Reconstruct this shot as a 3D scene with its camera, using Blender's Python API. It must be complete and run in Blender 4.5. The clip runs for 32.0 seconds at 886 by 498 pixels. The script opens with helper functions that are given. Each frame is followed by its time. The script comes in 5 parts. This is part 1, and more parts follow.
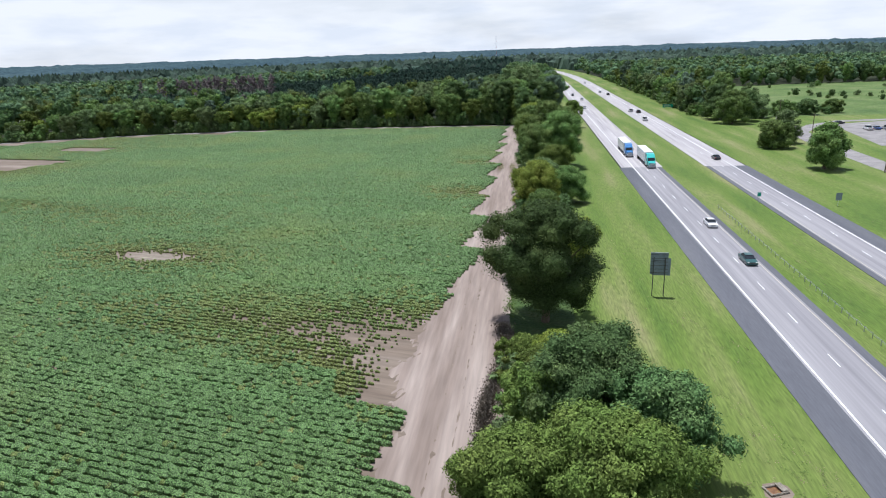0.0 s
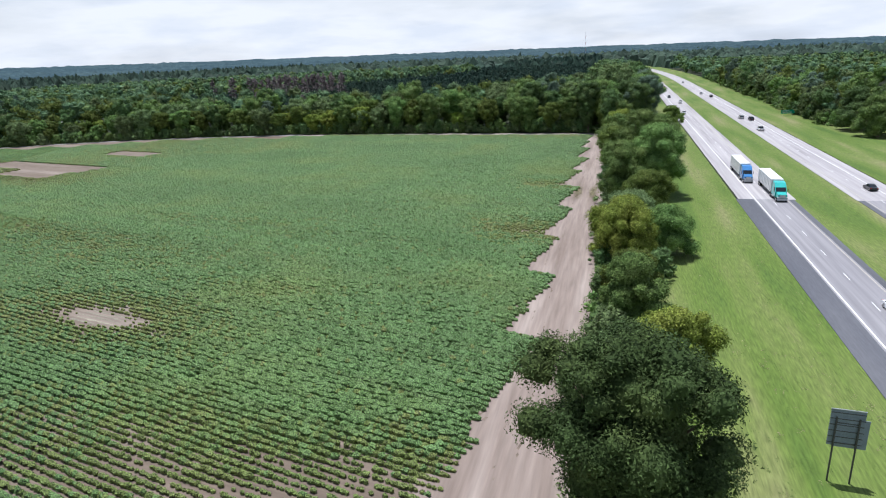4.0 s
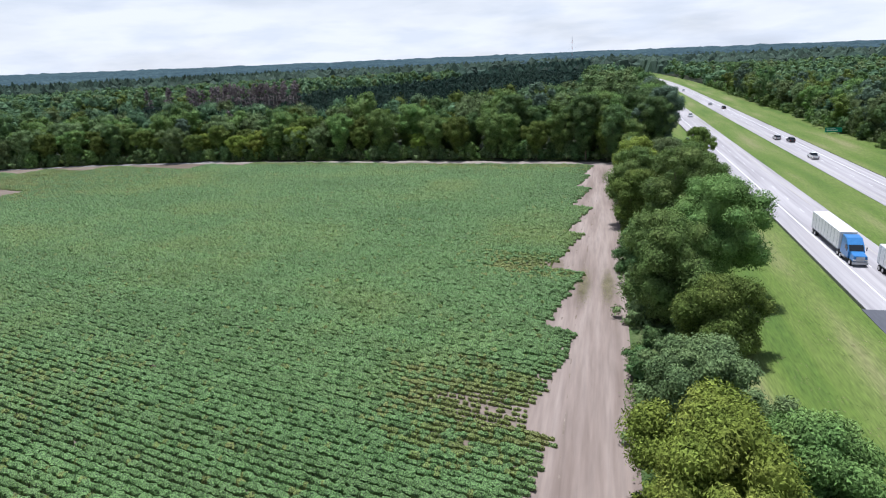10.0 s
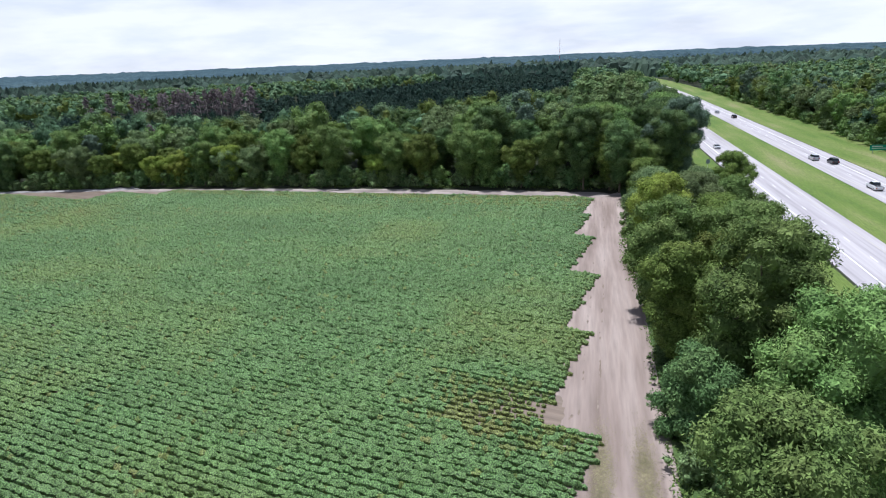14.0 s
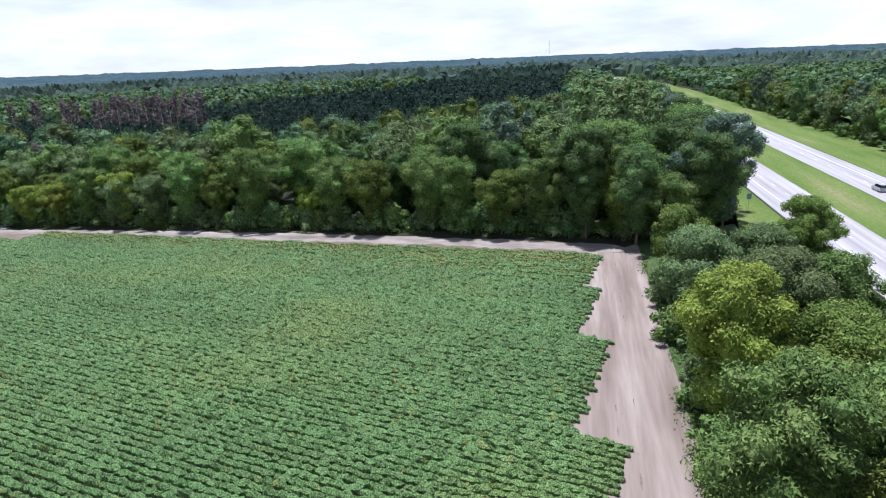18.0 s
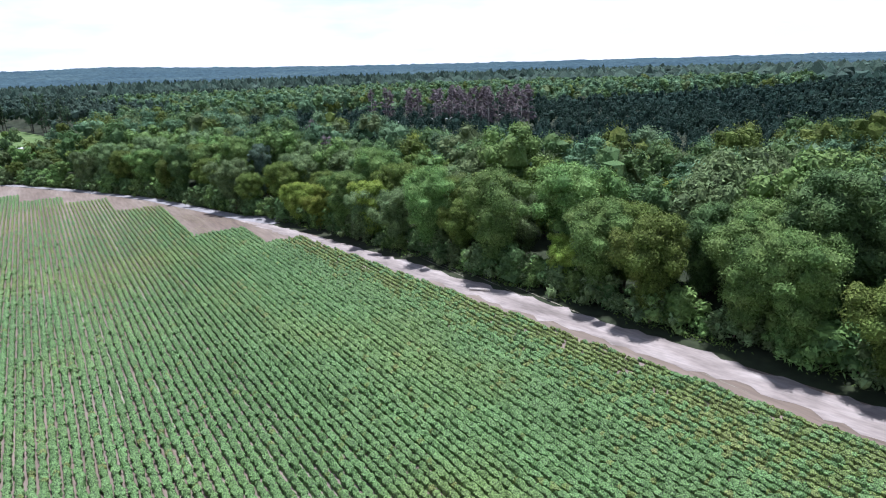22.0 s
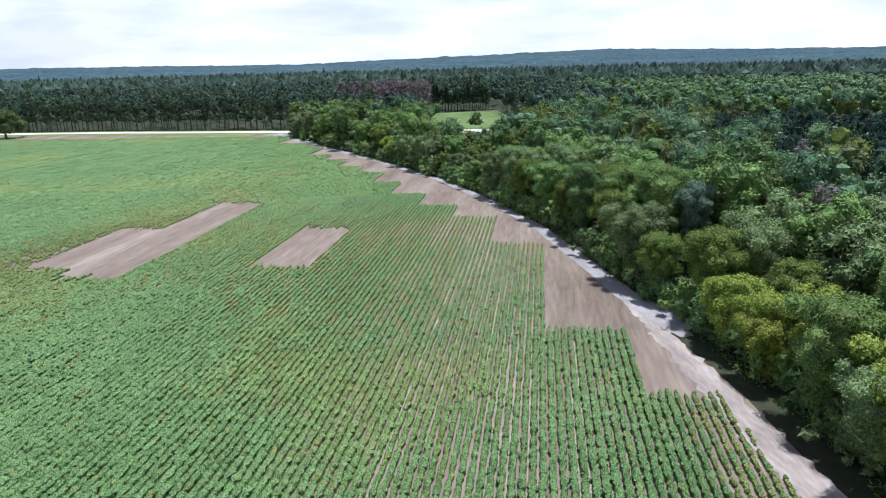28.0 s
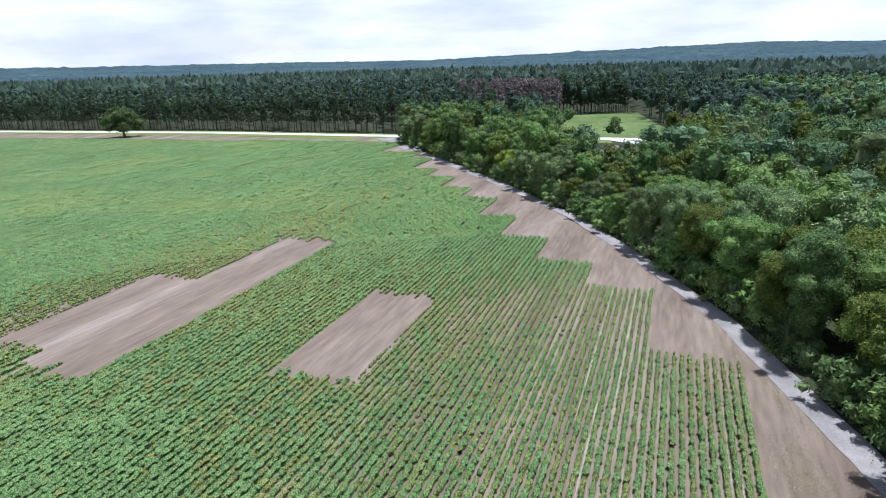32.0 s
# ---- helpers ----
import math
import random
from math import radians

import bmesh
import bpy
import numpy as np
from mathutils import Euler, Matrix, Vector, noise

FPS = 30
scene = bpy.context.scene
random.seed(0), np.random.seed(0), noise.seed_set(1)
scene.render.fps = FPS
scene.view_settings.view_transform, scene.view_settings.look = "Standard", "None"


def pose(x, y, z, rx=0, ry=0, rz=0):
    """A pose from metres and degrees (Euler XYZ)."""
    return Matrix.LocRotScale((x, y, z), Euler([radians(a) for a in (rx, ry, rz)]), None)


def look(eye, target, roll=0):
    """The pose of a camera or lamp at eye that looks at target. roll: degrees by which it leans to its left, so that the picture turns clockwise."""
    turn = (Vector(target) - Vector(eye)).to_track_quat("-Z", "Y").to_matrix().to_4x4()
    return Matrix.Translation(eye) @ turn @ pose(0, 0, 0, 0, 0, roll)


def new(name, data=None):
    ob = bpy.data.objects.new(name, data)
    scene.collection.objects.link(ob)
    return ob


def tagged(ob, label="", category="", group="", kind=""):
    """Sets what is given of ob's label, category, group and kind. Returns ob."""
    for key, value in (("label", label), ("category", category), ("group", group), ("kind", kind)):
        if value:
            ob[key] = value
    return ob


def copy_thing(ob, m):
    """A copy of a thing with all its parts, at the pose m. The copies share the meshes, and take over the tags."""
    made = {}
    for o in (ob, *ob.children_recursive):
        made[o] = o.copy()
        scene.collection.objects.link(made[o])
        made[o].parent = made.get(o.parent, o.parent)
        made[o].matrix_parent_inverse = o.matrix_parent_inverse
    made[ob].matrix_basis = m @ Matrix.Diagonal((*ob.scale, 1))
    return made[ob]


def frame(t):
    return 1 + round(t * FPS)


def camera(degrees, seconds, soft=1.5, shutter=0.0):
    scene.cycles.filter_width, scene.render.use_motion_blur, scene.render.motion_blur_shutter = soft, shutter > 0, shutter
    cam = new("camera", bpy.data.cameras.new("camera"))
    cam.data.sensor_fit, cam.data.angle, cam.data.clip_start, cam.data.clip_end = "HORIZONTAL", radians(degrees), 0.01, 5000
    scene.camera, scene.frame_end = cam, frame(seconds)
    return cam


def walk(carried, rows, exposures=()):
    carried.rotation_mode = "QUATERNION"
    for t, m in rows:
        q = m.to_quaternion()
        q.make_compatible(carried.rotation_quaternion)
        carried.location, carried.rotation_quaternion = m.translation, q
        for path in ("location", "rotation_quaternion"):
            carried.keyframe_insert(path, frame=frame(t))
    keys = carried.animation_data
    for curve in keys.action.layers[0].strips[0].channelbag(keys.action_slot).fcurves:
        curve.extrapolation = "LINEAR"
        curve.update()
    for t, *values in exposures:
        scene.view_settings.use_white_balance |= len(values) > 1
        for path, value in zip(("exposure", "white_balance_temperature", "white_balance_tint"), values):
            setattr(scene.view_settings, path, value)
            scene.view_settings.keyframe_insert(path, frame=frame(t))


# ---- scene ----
cam = camera(71.5, 32.0, soft=1.1)
METRES, EYE, TILT, LEAN, TURN = 365.0, 36.3, 0.0, 0.0, 8.3
ROWS = [
    (0.0, 0.0, 0.0, 0.0, -0.76, -17.74, 2.39),
    (0.5, 0.0027, 0.013, -0.0002, -0.68, -17.76, 2.41),
    (1.0, 0.0053, 0.0258, -0.0003, -0.23, -17.77, 2.43),
    (1.5, 0.0078, 0.0387, -0.0004, 1.25, -17.75, 2.42),
    (2.0, 0.0102, 0.0518, -0.0006, 4.46, -17.7, 2.44),
    (2.5, 0.0122, 0.0649, -0.0006, 5.94, -17.68, 2.45),
    (3.0, 0.0135, 0.0781, -0.0008, 6.62, -17.69, 2.45),
    (3.5, 0.0147, 0.0917, -0.0009, 6.96, -17.69, 2.46),
    (5.5, 0.0173, 0.1492, -0.0021, 7.03, -17.48, 2.58),
    (6.0, 0.0178, 0.1644, -0.0024, 6.93, -17.42, 2.63),
    (6.5, 0.0184, 0.1798, -0.0027, 6.81, -17.38, 2.67),
    (7.0, 0.019, 0.1953, -0.0028, 6.66, -17.35, 2.68),
    (7.5, 0.0197, 0.2111, -0.003, 6.51, -17.32, 2.71),
    (8.0, 0.0205, 0.2269, -0.003, 6.36, -17.3, 2.71),
    (8.5, 0.0212, 0.2427, -0.0032, 6.22, -17.29, 2.72),
    (9.0, 0.0222, 0.2586, -0.0033, 6.08, -17.26, 2.75),
    (9.5, 0.023, 0.2745, -0.0034, 5.92, -17.24, 2.71),
    (10.0, 0.024, 0.2904, -0.0035, 5.8, -17.21, 2.72),
    (10.5, 0.025, 0.306, -0.0036, 5.68, -17.19, 2.73),
    (11.0, 0.0261, 0.3217, -0.0037, 5.56, -17.17, 2.73),
    (11.5, 0.0269, 0.3376, -0.004, 5.4, -17.15, 2.71),
    (12.0, 0.0278, 0.3532, -0.0042, 5.25, -17.12, 2.71),
    (12.5, 0.0288, 0.3691, -0.0044, 5.1, -17.09, 2.72),
    (13.0, 0.0297, 0.385, -0.0043, 4.96, -17.07, 2.7),
    (13.5, 0.0307, 0.4013, -0.0044, 4.83, -17.03, 2.77),
    (14.0, 0.0318, 0.4174, -0.0043, 4.7, -17.04, 2.73),
    (14.5, 0.0328, 0.4323, -0.0043, 4.59, -17.03, 2.71),
    (16.5, 0.0384, 0.4974, -0.0046, 4.13, -16.99, 2.7),
    (17.0, 0.0397, 0.5137, -0.0047, 4.03, -16.99, 2.69),
    (17.5, 0.0409, 0.5297, -0.0048, 3.93, -16.96, 2.7),
    (18.0, 0.0419, 0.5454, -0.0049, 3.78, -16.98, 2.66),
    (18.5, 0.0431, 0.5613, -0.005, 3.65, -16.95, 2.68),
    (19.0, 0.0441, 0.5773, -0.005, 3.51, -16.94, 2.64),
    (19.5, 0.0452, 0.5935, -0.0048, 3.85, -16.95, 2.64),
    (20.0, 0.0459, 0.61, -0.0046, 7.08, -16.87, 2.56),
    (20.5, 0.0464, 0.6267, -0.0045, 13.99, -16.7, 2.39),
    (21.0, 0.0459, 0.6434, -0.0045, 22.09, -16.55, 2.19),
    (21.5, 0.0445, 0.6604, -0.0044, 29.79, -16.48, 2.02),
    (22.0, 0.0413, 0.6764, -0.0041, 36.34, -16.46, 1.86),
    (22.5, 0.0365, 0.6917, -0.0038, 42.98, -16.44, 1.66),
    (23.0, 0.0299, 0.7062, -0.0033, 49.45, -16.49, 1.56),
    (23.5, 0.0216, 0.7198, -0.0028, 55.83, -16.5, 1.44),
    (24.0, 0.0119, 0.7324, -0.0023, 62.51, -16.54, 1.31),
    (24.5, 0.0009, 0.7442, -0.0019, 66.99, -16.59, 1.25),
    (26.5, -0.0511, 0.7791, -0.0008, 71.11, -16.76, 1.39),
    (27.0, -0.0654, 0.7864, -0.0005, 73.79, -16.78, 1.39),
    (27.5, -0.0802, 0.793, -0.0003, 76.36, -16.78, 1.36),
    (28.0, -0.0953, 0.7987, -0.0, 78.5, -16.8, 1.37),
    (28.5, -0.1107, 0.8035, 0.0002, 80.6, -16.8, 1.36),
    (29.0, -0.1262, 0.8077, 0.0004, 82.84, -16.8, 1.38),
    (29.5, -0.1421, 0.8111, 0.0004, 85.13, -16.8, 1.39),
    (30.0, -0.1581, 0.814, 0.0007, 86.64, -16.82, 1.45),
    (30.5, -0.1742, 0.8162, 0.0009, 87.38, -16.83, 1.48),
    (31.0, -0.1906, 0.818, 0.001, 88.02, -16.85, 1.56),
    (31.5, -0.2068, 0.8196, 0.0011, 88.95, -16.86, 1.6),
    (32.0, -0.2229, 0.8209, 0.0014, 90.11, -16.91, 1.6),
]
EXPOSURES = [(0, 0.02, 5890, 11), (9, 0.03, 5830, 12), (13, 0.09, 5750, 13), (17, 0.20, 5690, 14), (19, 0.30, 5630, 15), (21, 0.42, 5530, 17), (23, 0.46, 5500, 17), (26, 0.38, 5590, 15), (32, 0.23, 5670, 13)]
walk(cam, [(t, pose(0, 0, EYE, TILT, LEAN, TURN) @ pose(METRES * x, METRES * y, METRES * z, 90 + pitch, roll, yaw)) for t, x, y, z, yaw, pitch, roll in ROWS], EXPOSURES)

# ---- world, sun, exposure ----
SUN_EL, SUN_AZ = 77.0, -40.0          # degrees above the horizon, degrees clockwise from +y
world = bpy.data.worlds.new("sky")
scene.world = world
world.use_nodes = True
nt = world.node_tree
nt.nodes.clear()
N = nt.nodes.new
L = nt.links.new
out, bg, sky = N("ShaderNodeOutputWorld"), N("ShaderNodeBackground"), N("ShaderNodeTexSky")
sky.sky_type, sky.sun_disc = "NISHITA", False
sky.sun_elevation, sky.sun_rotation = radians(SUN_EL), radians(SUN_AZ)
sky.air_density, sky.dust_density = 1.0, 1.5
tc, mp = N("ShaderNodeTexCoord"), N("ShaderNodeMapping")
mp.inputs["Scale"].default_value = (3.4, 3.4, 15.0)
n1, n2 = N("ShaderNodeTexNoise"), N("ShaderNodeTexNoise")
n1.inputs["Scale"].default_value, n1.inputs["Detail"].default_value = 1.0, 7.0
n2.inputs["Scale"].default_value, n2.inputs["Detail"].default_value = 2.3, 6.0
r1, r2 = N("ShaderNodeValToRGB"), N("ShaderNodeValToRGB")
r1.color_ramp.elements[0].color = (0.75, 0.75, 0.75, 1)
r1.color_ramp.elements[0].position, r1.color_ramp.elements[1].position = 0.36, 0.54
r2.color_ramp.elements[0].position, r2.color_ramp.elements[1].position = 0.36, 0.56
r2.color_ramp.elements[0].color, r2.color_ramp.elements[1].color = (10.0, 10.4, 10.9, 1), (11.6, 11.7, 11.7, 1)
mix = N("ShaderNodeMixRGB")
L(tc.outputs["Generated"], mp.inputs["Vector"])
L(mp.outputs["Vector"], n1.inputs["Vector"]), L(mp.outputs["Vector"], n2.inputs["Vector"])
L(n1.outputs["Fac"], r1.inputs["Fac"]), L(n2.outputs["Fac"], r2.inputs["Fac"])
gain = N("ShaderNodeMixRGB")
gain.blend_type, gain.inputs["Fac"].default_value, gain.inputs["Color2"].default_value = "MULTIPLY", 1.0, (0.85, 0.9, 1.0, 1)
L(sky.outputs["Color"], gain.inputs["Color1"])
sep, fade, cover = N("ShaderNodeSeparateXYZ"), N("ShaderNodeMapRange"), N("ShaderNodeMath")
cover.operation = "MULTIPLY"   # broken cloud: closed towards the horizon, open overhead
for key, value in (("From Min", 0.12), ("From Max", 0.45), ("To Min", 1.0), ("To Max", 0.22)):
    fade.inputs[key].default_value = value
L(tc.outputs["Generated"], sep.inputs["Vector"]), L(sep.outputs["Z"], fade.inputs["Value"])
L(r1.outputs["Color"], cover.inputs[0]), L(fade.outputs["Result"], cover.inputs[1])
L(cover.outputs["Value"], mix.inputs["Fac"]), L(gain.outputs["Color"], mix.inputs["Color1"]), L(r2.outputs["Color"], mix.inputs["Color2"])
L(mix.outputs["Color"], bg.inputs["Color"]), L(bg.outputs["Background"], out.inputs["Surface"])
bg.inputs["Strength"].default_value = 0.079
sun = new("sun", bpy.data.lights.new("sun", "SUN"))
sun.data.energy, sun.data.angle, sun.data.color = 5.4, radians(0.6), (1.0, 0.975, 0.94)
_a, _e = radians(SUN_AZ), radians(SUN_EL)
sun.matrix_world = look((0, 0, 300), Vector((0, 0, 300)) - Vector((math.sin(_a) * math.cos(_e), math.cos(_a) * math.cos(_e), math.sin(_e))))


# ---- materials ----
def surf(name, stops, big=0.1, fine=2.0, rough=0.9, bump=0.3, stretch=(1, 1, 1), dist=0.1, vary=0.0, obvary=0.0, metal=0.0,
         leaf=0.0, fineamt=0.35, spec=0.3, fdetail=5.0, coat=0.0, spread=0.25):
    """A surface whose colour wanders between the stops at a large scale and grains at a fine one."""
    m = bpy.data.materials.new(name)
    m.use_nodes = True
    t = m.node_tree
    nd, ln = t.nodes.new, t.links.new
    b = t.nodes["Principled BSDF"]
    b.inputs["Roughness"].default_value, b.inputs["Metallic"].default_value = rough, metal
    b.inputs["Specular IOR Level"].default_value = spec
    b.inputs["Coat Weight"].default_value = coat
    c, mpn = nd("ShaderNodeTexCoord"), nd("ShaderNodeMapping")
    mpn.inputs["Scale"].default_value = stretch
    ln(c.outputs["Object"], mpn.inputs["Vector"])
    a, f = nd("ShaderNodeTexNoise"), nd("ShaderNodeTexNoise")
    a.inputs["Scale"].default_value, a.inputs["Detail"].default_value = big, 6.0
    f.inputs["Scale"].default_value, f.inputs["Detail"].default_value = fine, fdetail
    ln(mpn.outputs["Vector"], a.inputs["Vector"]), ln(mpn.outputs["Vector"], f.inputs["Vector"])
    r = nd("ShaderNodeValToRGB")
    els = r.color_ramp.elements
    while len(els) < len(stops):
        els.new(0.5)
    for i, s in enumerate(stops):
        els[i].position = 0.3 + 0.4 * i / max(1, len(stops) - 1)
        els[i].color = (*s, 1)
    ln(a.outputs["Fac"], r.inputs["Fac"])
    mr = nd("ShaderNodeMapRange")
    mr.inputs["From Min"].default_value, mr.inputs["From Max"].default_value = 0.5 - spread, 0.5 + spread
    mr.inputs["To Min"].default_value, mr.inputs["To Max"].default_value = 1 - fineamt, 1 + fineamt
    ln(f.outputs["Fac"], mr.inputs["Value"])
    hsv = nd("ShaderNodeHueSaturation")
    ln(r.outputs["Color"], hsv.inputs["Color"])
    value = mr.outputs["Result"]
    if vary or obvary:
        for src, sock, amt in ((nd("ShaderNodeNewGeometry"), "Random Per Island", vary), (nd("ShaderNodeObjectInfo"), "Random", obvary)):
            if amt:
                q = nd("ShaderNodeMapRange")
                q.inputs["To Min"].default_value, q.inputs["To Max"].default_value = 1 - amt, 1 + amt
                ln(src.outputs[sock], q.inputs["Value"])
                k = nd("ShaderNodeMath")
                k.operation = "MULTIPLY"
                ln(value, k.inputs[0]), ln(q.outputs["Result"], k.inputs[1])
                value = k.outputs[0]
                if sock == "Random":
                    h = nd("ShaderNodeMapRange")
                    h.inputs["To Min"].default_value, h.inputs["To Max"].default_value = 0.5 - 0.08 * amt, 0.5 + 0.02 * amt
                    ln(src.outputs[sock], h.inputs["Value"]), ln(h.outputs["Result"], hsv.inputs["Hue"])
    ln(value, hsv.inputs["Value"])
    ln(hsv.outputs["Color"], b.inputs["Base Color"])
    if bump:
        bp = nd("ShaderNodeBump")
        bp.inputs["Strength"].default_value, bp.inputs["Distance"].default_value = bump, dist
        ln(f.outputs["Fac"], bp.inputs["Height"]), ln(bp.outputs["Normal"], b.inputs["Normal"])
    if leaf:
        tr, ms = nd("ShaderNodeBsdfTranslucent"), nd("ShaderNodeMixShader")
        ms.inputs["Fac"].default_value = leaf
        ln(hsv.outputs["Color"], tr.inputs["Color"])
        ln(b.outputs["BSDF"], ms.inputs[1]), ln(tr.outputs["BSDF"], ms.inputs[2])
        ln(ms.outputs["Shader"], t.nodes["Material Output"].inputs["Surface"])
    return m


def plain(name, col, rough=0.5, metal=0.0, **k):
    return surf(name, [tuple(v * 0.9 for v in col), tuple(min(1, v * 1.08) for v in col)], 1.5, 9.0, rough, 0.05, (1, 1, 1), 0.01, metal=metal, fineamt=0.12, **k)


# Leaf litter and rough grass, with shade under the crowns put into the colour.
M_GROUND = surf("shade_darkened_floor", [(0.016, 0.022, 0.009), (0.026, 0.034, 0.013), (0.038, 0.040, 0.019)], 0.02, 0.6, 0.95, 0.4)
M_GRASS = surf("mown_grass", [(0.067, 0.119, 0.018), (0.099, 0.151, 0.024), (0.132, 0.171, 0.040), (0.193, 0.194, 0.079)], 0.13, 3.5, 0.9, 0.6, (1.2, 0.14, 1.0), 0.15, fineamt=0.34, fdetail=9)
M_MEADOW = surf("meadow", [(0.060, 0.105, 0.026), (0.095, 0.145, 0.038), (0.140, 0.175, 0.065)], 0.05, 0.5, 0.95, 0.6, dist=0.5)
M_SOIL = surf("field_soil", [(0.124, 0.092, 0.068), (0.178, 0.139, 0.106), (0.248, 0.203, 0.165)], 0.13, 1.4, 0.95, 0.5, (0.12, 1.0, 1.0), 0.08, fineamt=0.28)
M_SAND = surf("sandy_track", [(0.171, 0.130, 0.105), (0.245, 0.194, 0.162), (0.336, 0.277, 0.237)], 0.40, 2.2, 0.95, 0.5, (1.0, 0.07, 1.0), 0.06, fineamt=0.16)
M_SANDX = surf("sandy_headland", [(0.165, 0.138, 0.118), (0.260, 0.219, 0.190), (0.370, 0.322, 0.285)], 0.35, 2.2, 0.95, 0.5, (0.30, 1.0, 1.0), 0.06, fineamt=0.20)
M_WEEDTUFT = surf("weed_tufts", [(0.075, 0.130, 0.024), (0.105, 0.155, 0.034)], 0.4, 4.0, 0.9, 0.4, vary=0.25)
M_STRAW = surf("pale_straw_litter", [(0.192, 0.172, 0.125), (0.264, 0.240, 0.179)], 0.6, 4.0, 0.9, 0.4, vary=0.25)
M_BRUSH = surf("dead_brush", [(0.135, 0.112, 0.085), (0.20, 0.17, 0.13)], 0.6, 4.0, 0.9, 0.4, vary=0.3)
M_DRY = surf("dry_grass", [(0.16, 0.145, 0.07), (0.26, 0.225, 0.13)], 0.4, 4.0, 0.9, 0.4, vary=0.3)
M_WEEDS = surf("rank_weeds", [(0.040, 0.075, 0.020), (0.062, 0.105, 0.028), (0.10, 0.125, 0.045)], 0.3, 2.5, 0.95, 0.8, dist=0.3)
M_GRAVEL = surf("pale_gravel", [(0.181, 0.170, 0.165), (0.237, 0.221, 0.212), (0.299, 0.279, 0.267)], 0.25, 5.0, 0.95, 0.6, dist=0.04, fineamt=0.2)
M_CONC = surf("worn_concrete_paving", [(0.280, 0.262, 0.264), (0.360, 0.338, 0.338), (0.430, 0.404, 0.400)], 0.9, 4.0, 0.85, 0.15, (1.0, 0.02, 1.0), 0.01, fineamt=0.10)
M_CONC_D = surf("grey_worn_paving", [(0.205, 0.196, 0.205), (0.255, 0.244, 0.252), (0.310, 0.296, 0.300)], 0.9, 4.0, 0.85, 0.15, (1.0, 0.02, 1.0), 0.01, fineamt=0.10)
M_ASPH = surf("dark_asphalt", [(0.085, 0.088, 0.10), (0.105, 0.107, 0.12), (0.13, 0.13, 0.14)], 0.2, 6.0, 0.85, 0.2, (1.0, 0.1, 1.0), 0.01, fineamt=0.12)
M_FARROAD = surf("sunlit_concrete_road", [(0.50, 0.49, 0.47), (0.60, 0.59, 0.57)], 0.2, 3.0, 0.85, 0.1, dist=0.01, fineamt=0.1)
M_LINE_W = plain("white_road_paint", (0.72, 0.72, 0.70), 0.7)
M_LINE_Y = plain("faded_yellow_road_paint", (0.42, 0.39, 0.32), 0.7)
CROPARGS = dict(fine=8.0, rough=0.55, bump=0.8, stretch=(1, 1, 1), dist=0.20, fineamt=0.80, leaf=0.10, spec=0.32, obvary=0.08, fdetail=2.0, spread=0.17)
M_CROP = surf("soybean_leaves", [(0.108, 0.195, 0.061), (0.128, 0.221, 0.070), (0.165, 0.235, 0.066)], 0.03, **CROPARGS)
M_CROP_Y = surf("yellowing_soybean_leaves", [(0.134, 0.196, 0.050), (0.160, 0.206, 0.055), (0.195, 0.214, 0.064)], 0.06, **CROPARGS)
M_BARK = surf("grey_brown_bark", [(0.10, 0.075, 0.05), (0.16, 0.125, 0.09)], 0.8, 6.0, 0.9, 0.6, (3, 3, 0.5), 0.05)
M_PBARK = surf("brown_pine_bark", [(0.058, 0.047, 0.038), (0.095, 0.077, 0.062)], 0.8, 6.0, 0.9, 0.6, (3, 3, 0.5), 0.05)
LEAFARGS = dict(rough=0.6, bump=0.5, dist=0.12, vary=0.42, obvary=0.24, leaf=0.16, fineamt=0.35, spec=0.05)
M_LEAF = surf("oak_leaves", [(0.094, 0.171, 0.050), (0.131, 0.213, 0.061), (0.182, 0.259, 0.079)], 0.25, 2.5, **LEAFARGS)
M_LEAF_D = surf("dark_oak_leaves", [(0.071, 0.129, 0.046), (0.095, 0.164, 0.058), (0.136, 0.201, 0.069)], 0.25, 2.5, **LEAFARGS)
M_LEAF_Y = surf("yellow_green_leaves", [(0.149, 0.221, 0.040), (0.201, 0.269, 0.049), (0.269, 0.313, 0.066)], 0.25, 2.5, **LEAFARGS)
M_LEAF_O = surf("olive_leaves", [(0.106, 0.163, 0.069), (0.141, 0.201, 0.081), (0.179, 0.240, 0.098)], 0.25, 2.5, **LEAFARGS)
M_LEAF_B = surf("fresh_green_leaves", [(0.088, 0.140, 0.032), (0.119, 0.173, 0.040), (0.164, 0.210, 0.052)], 0.25, 2.5, **LEAFARGS)
M_LEAF_G = surf("pale_grey_green_leaves", [(0.095, 0.144, 0.095), (0.119, 0.175, 0.118), (0.147, 0.209, 0.143)], 0.25, 2.5, **LEAFARGS)
M_PINE = surf("pine_needles", [(0.048, 0.082, 0.042), (0.068, 0.108, 0.058), (0.090, 0.130, 0.066)], 0.25, 3.0, **LEAFARGS)
M_DEAD = surf("bare_grey_brown_twigs", [(0.140, 0.116, 0.114), (0.195, 0.164, 0.158)], 0.3, 3.0, **LEAFARGS)
M_OAK = surf("deep_green_oak_leaves", [(0.044, 0.078, 0.026), (0.060, 0.098, 0.032), (0.092, 0.130, 0.040)], 0.25, 2.5, **LEAFARGS)
M_PINE_L = surf("light_green_needles", [(0.111, 0.176, 0.070), (0.146, 0.218, 0.084), (0.182, 0.254, 0.096)], 0.25, 3.0, **LEAFARGS)
